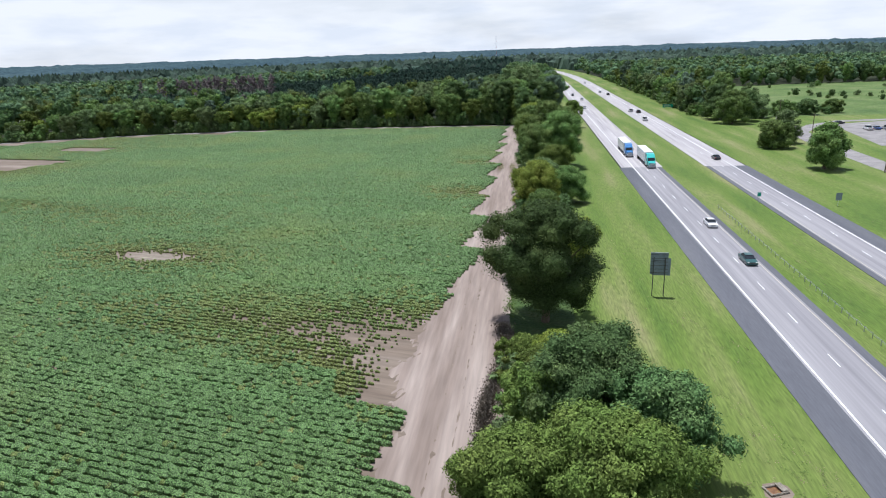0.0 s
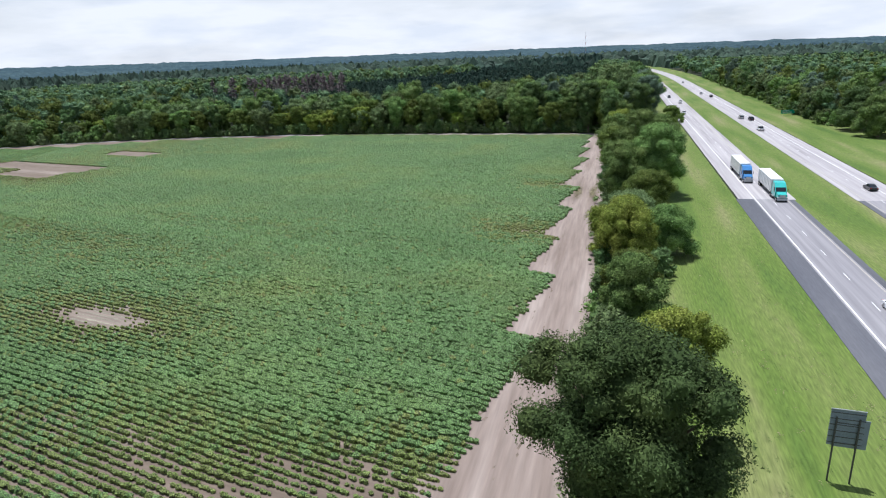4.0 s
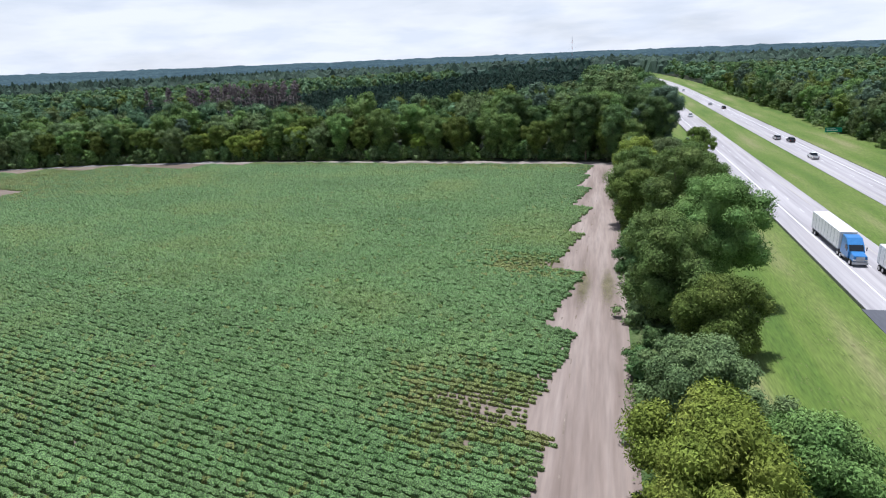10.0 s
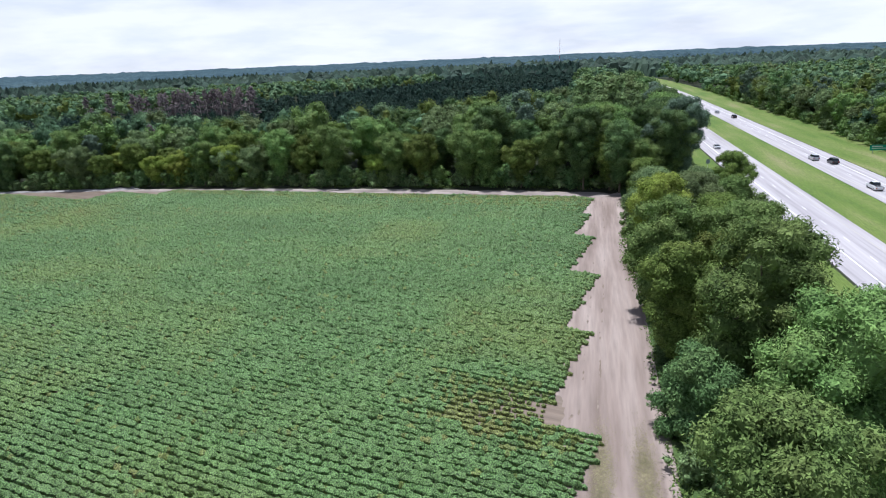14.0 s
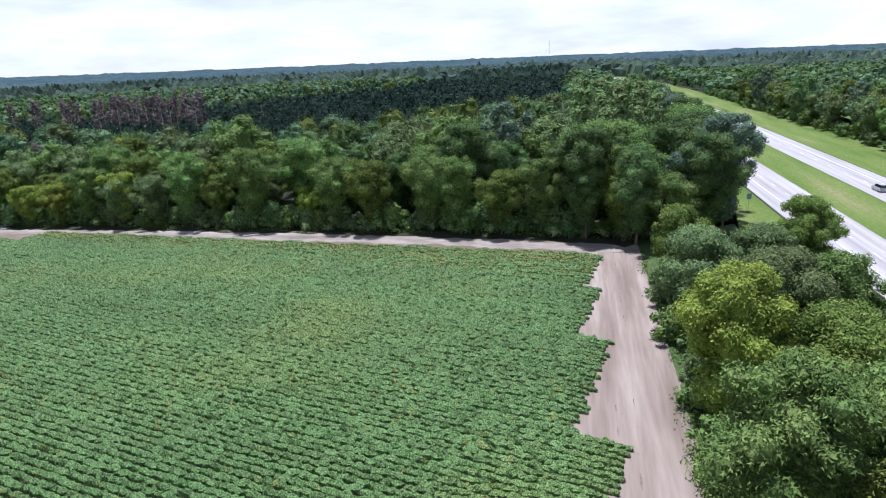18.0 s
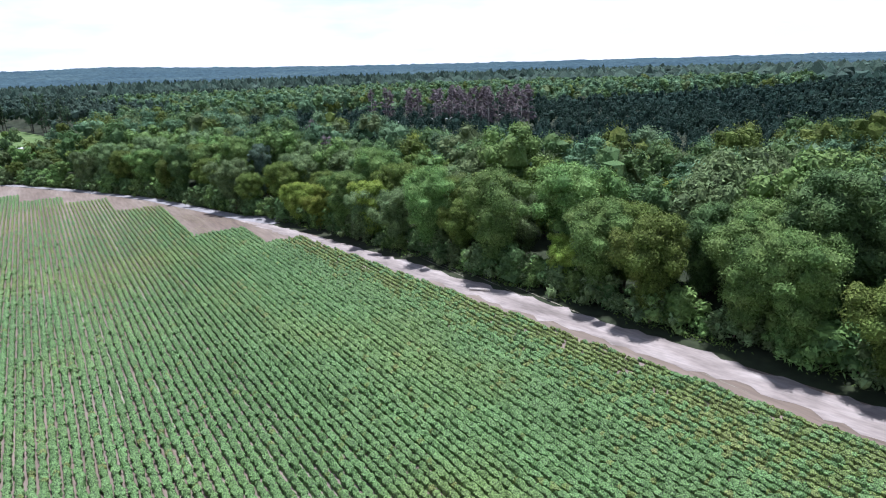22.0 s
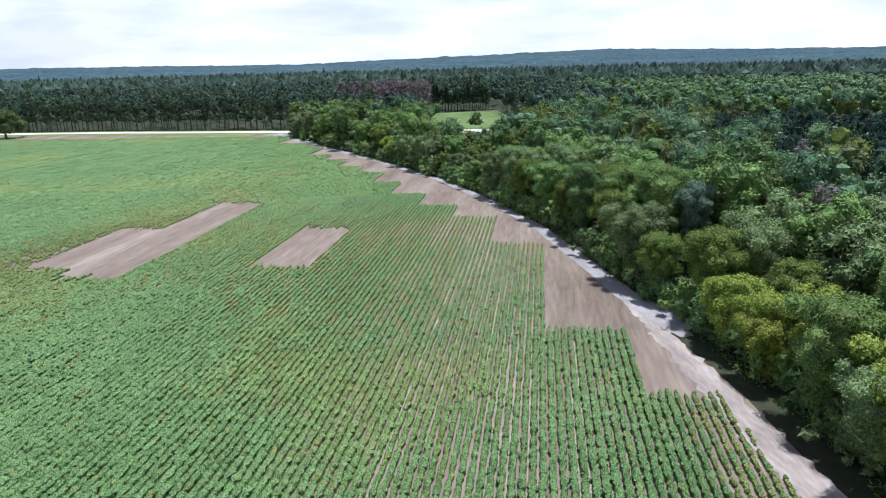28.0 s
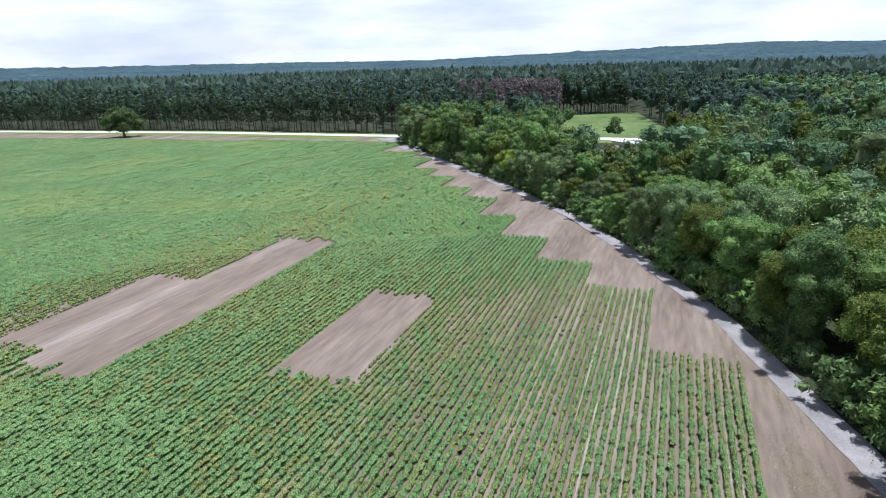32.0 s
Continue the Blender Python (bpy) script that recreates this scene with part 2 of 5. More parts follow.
# Leaf green with some blue mixed in to suggest haze over the woods.
M_CANOPY = surf("haze_tinted_mixed_canopy", [(0.055, 0.102, 0.055), (0.091, 0.153, 0.076), (0.150, 0.213, 0.105)], 0.08, 0.7, **LEAFARGS)
# Pines and the far mixed ring; the extra blue is distance haze in the colour.
M_CANOPY_P = surf("pine_and_hazy_far_canopy", [(0.045, 0.078, 0.059), (0.062, 0.096, 0.071), (0.077, 0.113, 0.079)], 0.012, 0.7, **LEAFARGS)
# A cloud's shadow over the northern woods, put into the leaf colour.
M_CANOPY_SHADE = surf("cloud_shaded_canopy", [(0.015, 0.033, 0.025), (0.022, 0.042, 0.030), (0.030, 0.051, 0.034)], 0.012, 0.7, **LEAFARGS)
# Aerial haze is painted in here: a paler blue than the leaves have.
M_FAR = surf("haze_blue_woods", [(0.041, 0.067, 0.082), (0.052, 0.083, 0.094), (0.065, 0.098, 0.104)], 0.004, 0.06, 0.95, 0.8, dist=6.0, fineamt=0.35, leaf=0.0, spec=0.0)
M_WHITE = plain("white_paint", (0.78, 0.78, 0.78), 0.4)
M_STEEL = plain("galvanised_steel", (0.42, 0.44, 0.46), 0.45, 0.6)
M_SIGNBACK = plain("weathered_aluminium", (0.23, 0.27, 0.32), 0.6, 0.1)
M_POST = plain("dark_steel_post", (0.10, 0.10, 0.10), 0.6, 0.4)
M_TEAL = plain("teal_truck_paint", (0.05, 0.46, 0.42), 0.3, coat=0.4)
M_BLUE = plain("blue_truck_paint", (0.05, 0.20, 0.46), 0.3, coat=0.4)
M_GREEN_SIGN = plain("green_sign_face", (0.02, 0.30, 0.22), 0.4)
M_GLASS = plain("tinted_car_glass", (0.02, 0.025, 0.03), 0.08, spec=0.6)
M_TYRE = plain("black_tyre_rubber", (0.02, 0.02, 0.02), 0.85)
M_RIM = plain("alloy_rim", (0.5, 0.5, 0.5), 0.3, 0.8)
M_LAMP = plain("lamp_lens", (0.75, 0.75, 0.72), 0.15)
M_TAIL = plain("red_tail_lamp", (0.35, 0.02, 0.02), 0.2)
M_ROOF = surf("brown_shingles", [(0.16, 0.115, 0.09), (0.24, 0.175, 0.14)], 0.5, 5.0, 0.9, 0.3)
M_SIDING = plain("pale_siding", (0.32, 0.30, 0.27), 0.8)
M_WOODGREY = surf("sun_bleached_log", [(0.40, 0.35, 0.30), (0.55, 0.50, 0.44)], 0.8, 6.0, 0.9, 0.4)
M_RUST = surf("rusty_water", [(0.16, 0.08, 0.04), (0.22, 0.12, 0.06)], 1.0, 4.0, 0.35, 0.1)
M_CULVERT = surf("stained_concrete", [(0.17, 0.145, 0.115), (0.30, 0.265, 0.22)], 0.8, 6.0, 0.9, 0.3)
M_RED = plain("red_mast_paint", (0.5, 0.06, 0.04), 0.5)
PAINT = {n: plain(n + "_car_paint", c, 0.3, coat=0.5) for n, c in (("white", (0.75, 0.75, 0.75)), ("black", (0.02, 0.02, 0.022)),
         ("silver", (0.45, 0.46, 0.47)), ("dark_green", (0.03, 0.09, 0.085)), ("red", (0.35, 0.03, 0.03)), ("blue", (0.04, 0.09, 0.25)))}


# ---- mesh helpers ----
def mesh_np(name, verts, faces, material, smooth=False, second=None, which=None):
    """A mesh from arrays of vertices and of faces of one size; which picks the faces that take the second material."""
    me = bpy.data.meshes.new(name)
    v, f = np.asarray(verts, "f4"), np.asarray(faces, "i4")
    k = f.shape[1]
    me.vertices.add(len(v)), me.loops.add(f.size), me.polygons.add(len(f))
    me.vertices.foreach_set("co", v.ravel())
    me.loops.foreach_set("vertex_index", f.ravel())
    me.polygons.foreach_set("loop_start", np.arange(0, f.size, k, dtype="i4"))
    me.polygons.foreach_set("use_smooth", np.full(len(f), smooth))
    me.materials.append(material)
    if second:
        me.materials.append(second)
        me.polygons.foreach_set("material_index", np.asarray(which, "i4"))
    me.update(calc_edges=True)
    return me


def part(name, bm, material, parent, label=""):
    """Links a bmesh, or a mesh, as one object under a thing or part."""
    if isinstance(bm, bpy.types.Mesh):
        me = bm
    else:
        me = bpy.data.meshes.new(name)
        bm.to_mesh(me)
        bm.free()
        me.materials.append(material)
    ob = new(name, me)
    ob.parent = parent
    return tagged(ob, label)


def thing(name, label, category, m=None, group="", kind=""):
    ob = new(name)
    ob.empty_display_size = 0.3
    if m is not None:
        ob.matrix_basis = m
    return tagged(ob, label, category, group, kind)


def box(bm, x0, y0, z0, x1, y1, z1, bevel=0.0):
    r = bmesh.ops.create_cube(bm, size=1.0, matrix=Matrix.Translation(((x0 + x1) / 2, (y0 + y1) / 2, (z0 + z1) / 2)) @ Matrix.Diagonal((x1 - x0, y1 - y0, z1 - z0, 1)))
    if bevel:
        es = list({e for v in r["verts"] for e in v.link_edges})
        bmesh.ops.bevel(bm, geom=es, offset=bevel, segments=2, affect="EDGES")
    return bm


def cyl(bm, p, q, r0, r1, n=8):
    p, q = Vector(p), Vector(q)
    d = q - p
    m = Matrix.Translation((p + q) / 2) @ d.to_track_quat("Z", "Y").to_matrix().to_4x4()
    bmesh.ops.create_cone(bm, cap_ends=True, segments=n, radius1=r0, radius2=r1, depth=d.length, matrix=m)
    return bm


def B():
    return bmesh.new()


def ribbon(name, pts, halves, z, material, label, category, steps=1, rag=0.06):
    """A strip of ground that follows a line of points, with its half widths."""
    P = [Vector((p[0], p[1], 0)) for p in pts]
    v, f = [], []
    if steps > 1:  # ragged, worn edges
        rng = np.random.default_rng(len(pts))
        hs = list(halves) if hasattr(halves, "__len__") else [halves] * len(P)
        P, halves = [P[k // steps].lerp(P[k // steps + 1], (k % steps) / steps) for k in range(steps * (len(P) - 1))] + [P[-1]], \
            [hs[k // steps] + (hs[k // steps + 1] - hs[k // steps]) * (k % steps) / steps for k in range(steps * (len(P) - 1))] + [hs[-1]]
        halves = [h * (1 + rag * rng.standard_normal()) for h in halves]
    for i, p in enumerate(P):
        d = (P[min(i + 1, len(P) - 1)] - P[max(i - 1, 0)]).normalized()
        s = Vector((d.y, -d.x, 0))
        h = halves[i] if hasattr(halves, "__len__") else halves
        v += [p - s * h + Vector((0, 0, z)), p + s * h + Vector((0, 0, z))]
        if i:
            k = 2 * i
            f.append((k - 2, k - 1, k + 1, k))
    me = bpy.data.meshes.new(name)
    me.from_pydata([tuple(q) for q in v], [], f)
    me.materials.append(material)
    ob = new(name, me)
    return tagged(ob, label, category, kind="structure")


# ---- the plan: rows of the crop run along v, and are counted along s ----
CS, SN = 0.9785, 0.2062


def sv(s, v):
    return SN * s - CS * v, CS * s + SN * v


ROAD_X = np.array([-900.0, -500, -411, -353, -313, -273, -241, -210, -180, -155, -135, -20, 20])
ROAD_Y = np.array([120.0, 178, 222, 252.5, 274, 293, 304, 312, 316, 319.5, 321, 318, 310])
FAR_Y = np.array([-900.0, -110, 0, 90, 196, 250, 320, 380, 900])
FAR_X = np.array([-640.0, -503, -487, -474, -449, -437, -424, -405, -200])


def woods_line(x):
    """The y at which the woods begin, north of the field."""
    return np.interp(x, ROAD_X, ROAD_Y)


def bend(y):
    """How far the highway has turned west, far up the road."""
    return -32.0 * max(0.0, (y - 650.0) / 520.0) ** 2


# ---- ground ----
def big_sheet():
    rs = np.concatenate([[0], np.geomspace(60, 4700, 40)])
    n = 96
    v = [(-60, 200, -0.06)]
    for r in rs[1:]:
        for k in range(n):
            a = 2 * math.pi * k / n
            v.append((-60 + r * math.cos(a), 200 + r * math.sin(a), -0.06))
    tri = [(0, 1 + k, 1 + (k + 1) % n) for k in range(n)]
    quads = []
    for i in range(len(rs) - 2):
        o, p = 1 + i * n, 1 + (i + 1) * n
        quads += [(o + k, p + k, p + (k + 1) % n, o + (k + 1) % n) for k in range(n)]
    me = bpy.data.meshes.new("ground")
    me.from_pydata(v, [], tri + quads)
    me.materials.append(M_GROUND)
    return tagged(new("ground", me), "flat ground of leaf litter and rough grass, darkened for shade under the woods", "ground", kind="structure")


big_sheet()


def poly_sheet(name, pts, z, material, label, category, m=None):
    bm = B()
    bm.faces.new([bm.verts.new((p[0], p[1], z)) for p in pts])
    bmesh.ops.triangulate(bm, faces=bm.faces[:])
    me = bpy.data.meshes.new(name)
    bm.to_mesh(me)
    bm.free()
    me.materials.append(material)
    ob = new(name, me)
    if m is not None:
        ob.matrix_basis = m
    return tagged(ob, label, category, kind="structure")


# field soil, laid in row coordinates so that its streaks follow the rows
row_m = pose(0, 0, 0, 0, 0, 180 - math.degrees(math.asin(SN)))
inv = row_m.inverted()
edge = [(-2, -140), (-2, 309)] + [(x, float(woods_line(x)) - 1.5) for x in (-20, -60, -100, -135, -155, -180, -210, -241, -273, -313, -353, -411, -432)]
edge += [(-441, 196), (-466, 90), (-479, 0), (-495, -110), (-530, -300), (-120, -300)]
poly_sheet("field", [tuple((inv @ Vector((x, y, 0))))[:2] for x, y in edge], 0.0, M_SOIL, "sandy brown soil of a crop field", "field", row_m)
poly_sheet("hedgerow_floor", [(-2.6, -20), (6.0, -20), (7.5, 306), (-2.6, 306)], 0.06, M_WEEDS, "rank weeds under the hedgerow", "ground")
poly_sheet("corner_floor", [(-2.6, 306.05), (13, 306.05), (17, 312), (17.5, 330), (-2.6, 318)], 0.06, M_WEEDS, "rank weeds at the woods' corner", "ground")
# grass either side of the highway
poly_sheet("verge", [(-3, -150), (27.9, -150), (27.9, 650), (18, 650), (20, 340), (14, 306), (-3, 306)], 0.02, M_GRASS, "mown yellow-green grass beside the highway", "grass")
poly_sheet("median", [(40.0, -150), (53.3, -150), (53.3, 650), (40.0, 650)], 0.02, M_GRASS, "mown grass strip between two carriageways", "grass")
poly_sheet("verge_east", [(65.0, -150), (330, -150), (330, 318), (112, 318), (96, 330), (88, 420), (86, 650), (65.0, 650)], 0.02, M_GRASS, "mown grass beside the far carriageway", "grass")
poly_sheet("meadow", [(112, 318), (420, 318), (420, 560), (110, 540), (100, 400)], 0.05, M_MEADOW, "rough meadow with low weeds", "meadow")
poly_sheet("road_verge", [(-441, 196), (-432, 190), (-460, 90), (-474, 0), (-490, -110), (-610, -700), (-640, -700), (-514, -110), (-498, 0), (-485, 90), (-462, 196), (-452, 250), (-440, 320), (-408, 318), (-428, 250), (-432, 206)], 0.03, M_GRASS, "grass verge along a country road", "grass")
poly_sheet("clearing", [(-434, 286), (-552, 292), (-566, 352), (-440, 352), (-424, 332)], 0.04, M_MEADOW, "open grassy clearing among pines", "meadow")


# ---- highway ----
def slab(name, x0, x1, y0, y1, z, material, label):
    bm = B()
    box(bm, x0, y0, -0.05, x1, y1, z)
    me = bpy.data.meshes.new(name)
    bm.to_mesh(me)
    bm.free()
    me.materials.append(material)
    return tagged(new(name, me), label, "road", kind="structure")


slab("road_near", 31.6, 39.0, 194, 650, 0.10, M_CONC, "pale worn concrete carriageway with two lanes")
slab("road_near_south", 31.6, 39.0, -150, 194, 0.10, M_CONC_D, "grey worn paving of two lanes")
slab("road_near_shoulder", 27.8, 31.6, -150, 194, 0.096, M_ASPH, "dark new asphalt shoulder beside concrete lanes")
slab("road_near_shoulder_old", 28.4, 31.6, 194, 650, 0.096, M_CONC, "pale old paved shoulder beside the lanes")
slab("road_near_inner_shoulder", 39.0, 40.2, -150, 194, 0.096, M_ASPH, "narrow dark asphalt inner shoulder")
slab("road_near_inner_shoulder_old", 39.0, 40.6, 194, 650, 0.096, M_CONC, "pale old inner shoulder")
slab("road_far", 54.4, 61.4, 194, 650, 0.10, M_CONC, "pale worn concrete carriageway with two lanes")
slab("road_far_south", 54.4, 61.4, -150, 194, 0.10, M_CONC_D, "grey worn paving of two lanes")
slab("road_far_shoulder", 61.4, 65.0, -150, 194, 0.096, M_ASPH, "dark new asphalt shoulder beside concrete lanes")
slab("road_far_shoulder_old", 61.4, 64.6, 194, 650, 0.096, M_CONC, "pale old paved shoulder beside the lanes")
slab("road_far_inner_shoulder", 53.2, 54.4, -150, 194, 0.096, M_ASPH, "narrow dark asphalt inner shoulder")
slab("road_far_inner_shoulder_old", 53.0, 54.4, 194, 650, 0.096, M_CONC, "pale old inner shoulder")


def line(x, material, label, w=0.16):
    me = bpy.data.meshes.new("road_line")
    me.from_pydata([(x - w / 2, -150, 0.105), (x + w / 2, -150, 0.105), (x + w / 2, 650, 0.105), (x - w / 2, 650, 0.105)], [], [(0, 1, 2, 3)])
    me.materials.append(material)
    return tagged(new("road_line", me), label, "road marking", kind="structure")


line(32.0, M_LINE_W, "solid white edge line on the carriageway", 0.22)
line(38.6, M_LINE_Y, "solid yellow edge line on the carriageway")
line(54.8, M_LINE_Y, "solid yellow edge line on the carriageway")
line(61.0, M_LINE_W, "solid white edge line on the carriageway", 0.2)


def dashes(x, y0, kind_label):
    me = bpy.data.meshes.new("lane_dash")
    me.from_pydata([(-0.06, 0, 0.106), (0.06, 0, 0.106), (0.06, 3.2, 0.106), (-0.06, 3.2, 0.106)], [], [(0, 1, 2, 3)])
    me.materials.append(M_LINE_W)
    holder = tagged(new("lane_line"), kind_label, "road marking", kind="structure")
    for k in range(53):
        d = new("lane_dash", me)
        d.parent = holder
        d.location = (x, y0 + 12.0 * k, 0)


dashes(35.4, 8.2, "broken white lane line painted on concrete")
dashes(57.9, 12.0, "broken white lane line painted on concrete")

BEND_Y = [650 + 30 * k for k in range(19)]
ribbon("verge_bend", [(50.5 + bend(y), y) for y in BEND_Y], 35.0, 0.02, M_GRASS, "mown grass beside the bending highway", "grass")
ribbon("road_near_bend", [(34.5 + bend(y), y) for y in BEND_Y], 6.1, 0.10, M_CONC, "pale concrete carriageway bending west", "road")
ribbon("road_far_bend", [(58.8 + bend(y), y) for y in BEND_Y], 5.8, 0.10, M_CONC, "pale concrete carriageway bending west", "road")
ribbon("frontage_road", [(104, 60), (100.5, 150), (100.5, 190), (103, 240), (110, 290), (126, 330), (150, 360)], 3.6, 0.06, M_GRAVEL, "pale frontage road beside the highway", "road")
poly_sheet("car_park", [(118, 226), (170, 226), (176, 300), (128, 286)], 0.07, M_GRAVEL, "pale gravel car park", "car park")
ribbon("car_park_drive", [(106, 262), (120, 284), (136, 296), (176, 300)], 2.6, 0.075, M_GRAVEL, "pale drive into the car park", "road")
ribbon("gravel_road", [(-151, 320.0), (-155, 319.2), (-168, 317), (-181, 315.6), (-210, 312), (-241, 304), (-273, 293.2), (-313, 274), (-353, 252.2), (-400, 226), (-438, 208)], [0.9, 1.8, 2.0, 1.7, 1.5, 1.45, 1.4, 1.45, 1.7, 2.2, 6.0], 0.05, M_GRAVEL, "pale gravel lane along the field's edge", "road", 10)
ribbon("gravel_spur", [(-150, 324.5), (-158, 321), (-168, 317.2)], [1.4, 2.0, 1.6], 0.056, M_GRAVEL, "gravel spur running under the trees", "road")
ribbon("far_road", [(x, y) for x, y in zip(FAR_X, FAR_Y)], 4.2, 0.08, M_FARROAD, "pale two-lane country road", "road")
ribbon("house_drive", [(-424, 318), (-405, 330), (-384, 344), (-372, 352)], 3.0, 0.085, M_FARROAD, "pale drive curving off the country road", "road")
ribbon("sand_edge", [(-2, 311), (-40, 314.6), (-80, 316.4), (-120, 317.4), (-148, 317.0), (-164, 316.0)], [2.4, 2.7, 2.5, 2.2, 1.7, 0.4], 0.03, M_SANDX, "pale sandy strip along the woods", "track", 24, 0.20)


# dirt track between crop and hedgerow, with two worn wheel ruts and shallow relief
def dirt_track():
    xs = np.concatenate([np.linspace(-17, -2.4, 40)])
    ys = np.linspace(20, 309, 400)
    X, Y = np.meshgrid(xs, ys, indexing="ij")
    c = -9.3 + 1.2 * np.sin(Y / 37.0)
    rng = np.random.default_rng(4)
    rut = np.exp(-((X - c + 0.9) / 0.28) ** 2) + np.exp(-((X - c - 0.9) / 0.28) ** 2) + 0.6 * np.exp(-((X - c - 3.2) / 0.3) ** 2)
    Z = 0.05 - 0.05 * rut + 0.012 * rng.standard_normal(X.shape)
    wander = 0.9 * np.sin(Y / 3.1) + 0.7 * np.sin(Y / 1.3 + 2) + 0.8 * np.sin(Y / 9.0) + 0.5 * rng.standard_normal(X.shape)
    left = np.clip((X + 15.4 + wander) / 2.0, 0, 1)
    Z = Z * left - 0.05 * (1 - left)
    n, m = X.shape
    idx = np.arange(n * m).reshape(n, m)
    f = np.stack([idx[:-1, :-1], idx[1:, :-1], idx[1:, 1:], idx[:-1, 1:]], -1).reshape(-1, 4)
    tagged(new("dirt_track", mesh_np("dirt_track", np.stack([X, Y, Z], -1).reshape(-1, 3), f, M_SAND, True)), "pinkish sandy farm track with worn wheel ruts", "track", kind="structure")


dirt_track()


# ---- crop ----
RS = 0.925
STARTS = [(-140, 0.0), (-40, 6.0), (8, 12.5), (30, 18.9), (41.2, 24.0), (52.4, 30.2), (84.2, 31.4), (107.6, 36.6), (130.4, 42.6), (152.4, 46.2), (175.4, 51.0),
          (198.0, 56.8), (220.0, 60.4), (242.6, 65.2), (264.2, 69.8), (281.2, 72.4)]
ENDS = [(-140, 470), (133, 424), (153, 408), (164, 385), (175, 370), (186, 355), (197, 342), (208, 323), (219, 306), (230, 291.5), (241, 279.5), (252, 257), (263, 215), (274.2, 198), (281.5, 198)]
# bare or thin places: s, v, half sizes, softness, strength
BARE = [(179.5, 260, 6.3, 31.5, 0.05, 1.3), (169, 248, 6.0, 14.5, 0.07, 1.3), (213.4, 252.3, 5.5, 14.2, 0.05, 1.3), (89.8, 95, 2.6, 6.5, 0.8, 0.6),
        (89.5, 95, 8, 17, 0.8, 0.50), (60, 27, 7.5, 5.5, 0.7, 0.6), (70, 33, 10, 10, 0.8, 0.44), (68, 48, 9, 22, 0.8, 0.30), (66, 66, 7, 26, 0.8, 0.20), (155, 50, 7.0, 9, 0.8, 0.5), (199.5, 60, 5.0, 8, 0.8, 0.45),
        (176, 258, 20, 44, 0.6, 0.32), (160, 238, 9, 24, 0.7, 0.34), (213, 252, 14, 32, 0.6, 0.24), (228, 240, 14, 44, 0.8, 0.14), (252, 236, 16, 48, 0.8, 0.22), (262, 262, 8, 10, 0.5, 0.4), (118, 150, 6, 34, 0.8, 0.32),
        (291, 150, 7, 90, 0.8, 0.40), (281, 185, 4, 30, 0.5, 0.25), (240, 268, 14, 12, 0.6, 0.25), (170, 330, 10, 60, 0.8, 0.2), (108, 120, 5, 60, 0.8, 0.16), (140, 110, 6, 40, 0.8, 0.14)]
PATH = np.array([(0, 0), (0, 30), (-2, 60), (-6, 95), (-10, 140), (-14, 210), (-26, 257), (-60, 279), (-100, 285), (-124, 285)])


def density(s, v):
    d = np.ones_like(v)
    for cs, cv, hs, hv, soft, k in BARE:
        if soft < 0.1:
            r = np.maximum(np.abs(s - cs) / hs, np.abs(v - cv) / (hv * (1 + 0.05 * math.sin(9.1 * s) + 0.04 * math.sin(23.3 * s))))
        else:
            r = np.hypot((s - cs) / hs, (v - cv) / hv)
        d -= k * np.clip((1 + soft - r) / (2 * soft), 0, 1)
    rag = np.sin(0.8 * s + 1.7 * np.sin(0.23 * v)) * np.sin(0.37 * v + 0.6 * np.sin(0.9 * s)) + 0.6 * np.sin(1.9 * s + 0.9 * v)
    return d + 0.10 * rag * (d < 0.92) * (d > 0.05)


def row_limits(s):
    a = [v for q, v in STARTS if q <= s][-1]
    b = [v for q, v in ENDS if q <= s][-1]
    b = min(b, (452 + 0.0593 * s) / 1.009)
    if s > 281.5:   # the woods cut the last rows off aslant
        x = (1.022 * s - 306.6) / 0.1357
        b = (SN * s - x) / CS
    return a, b


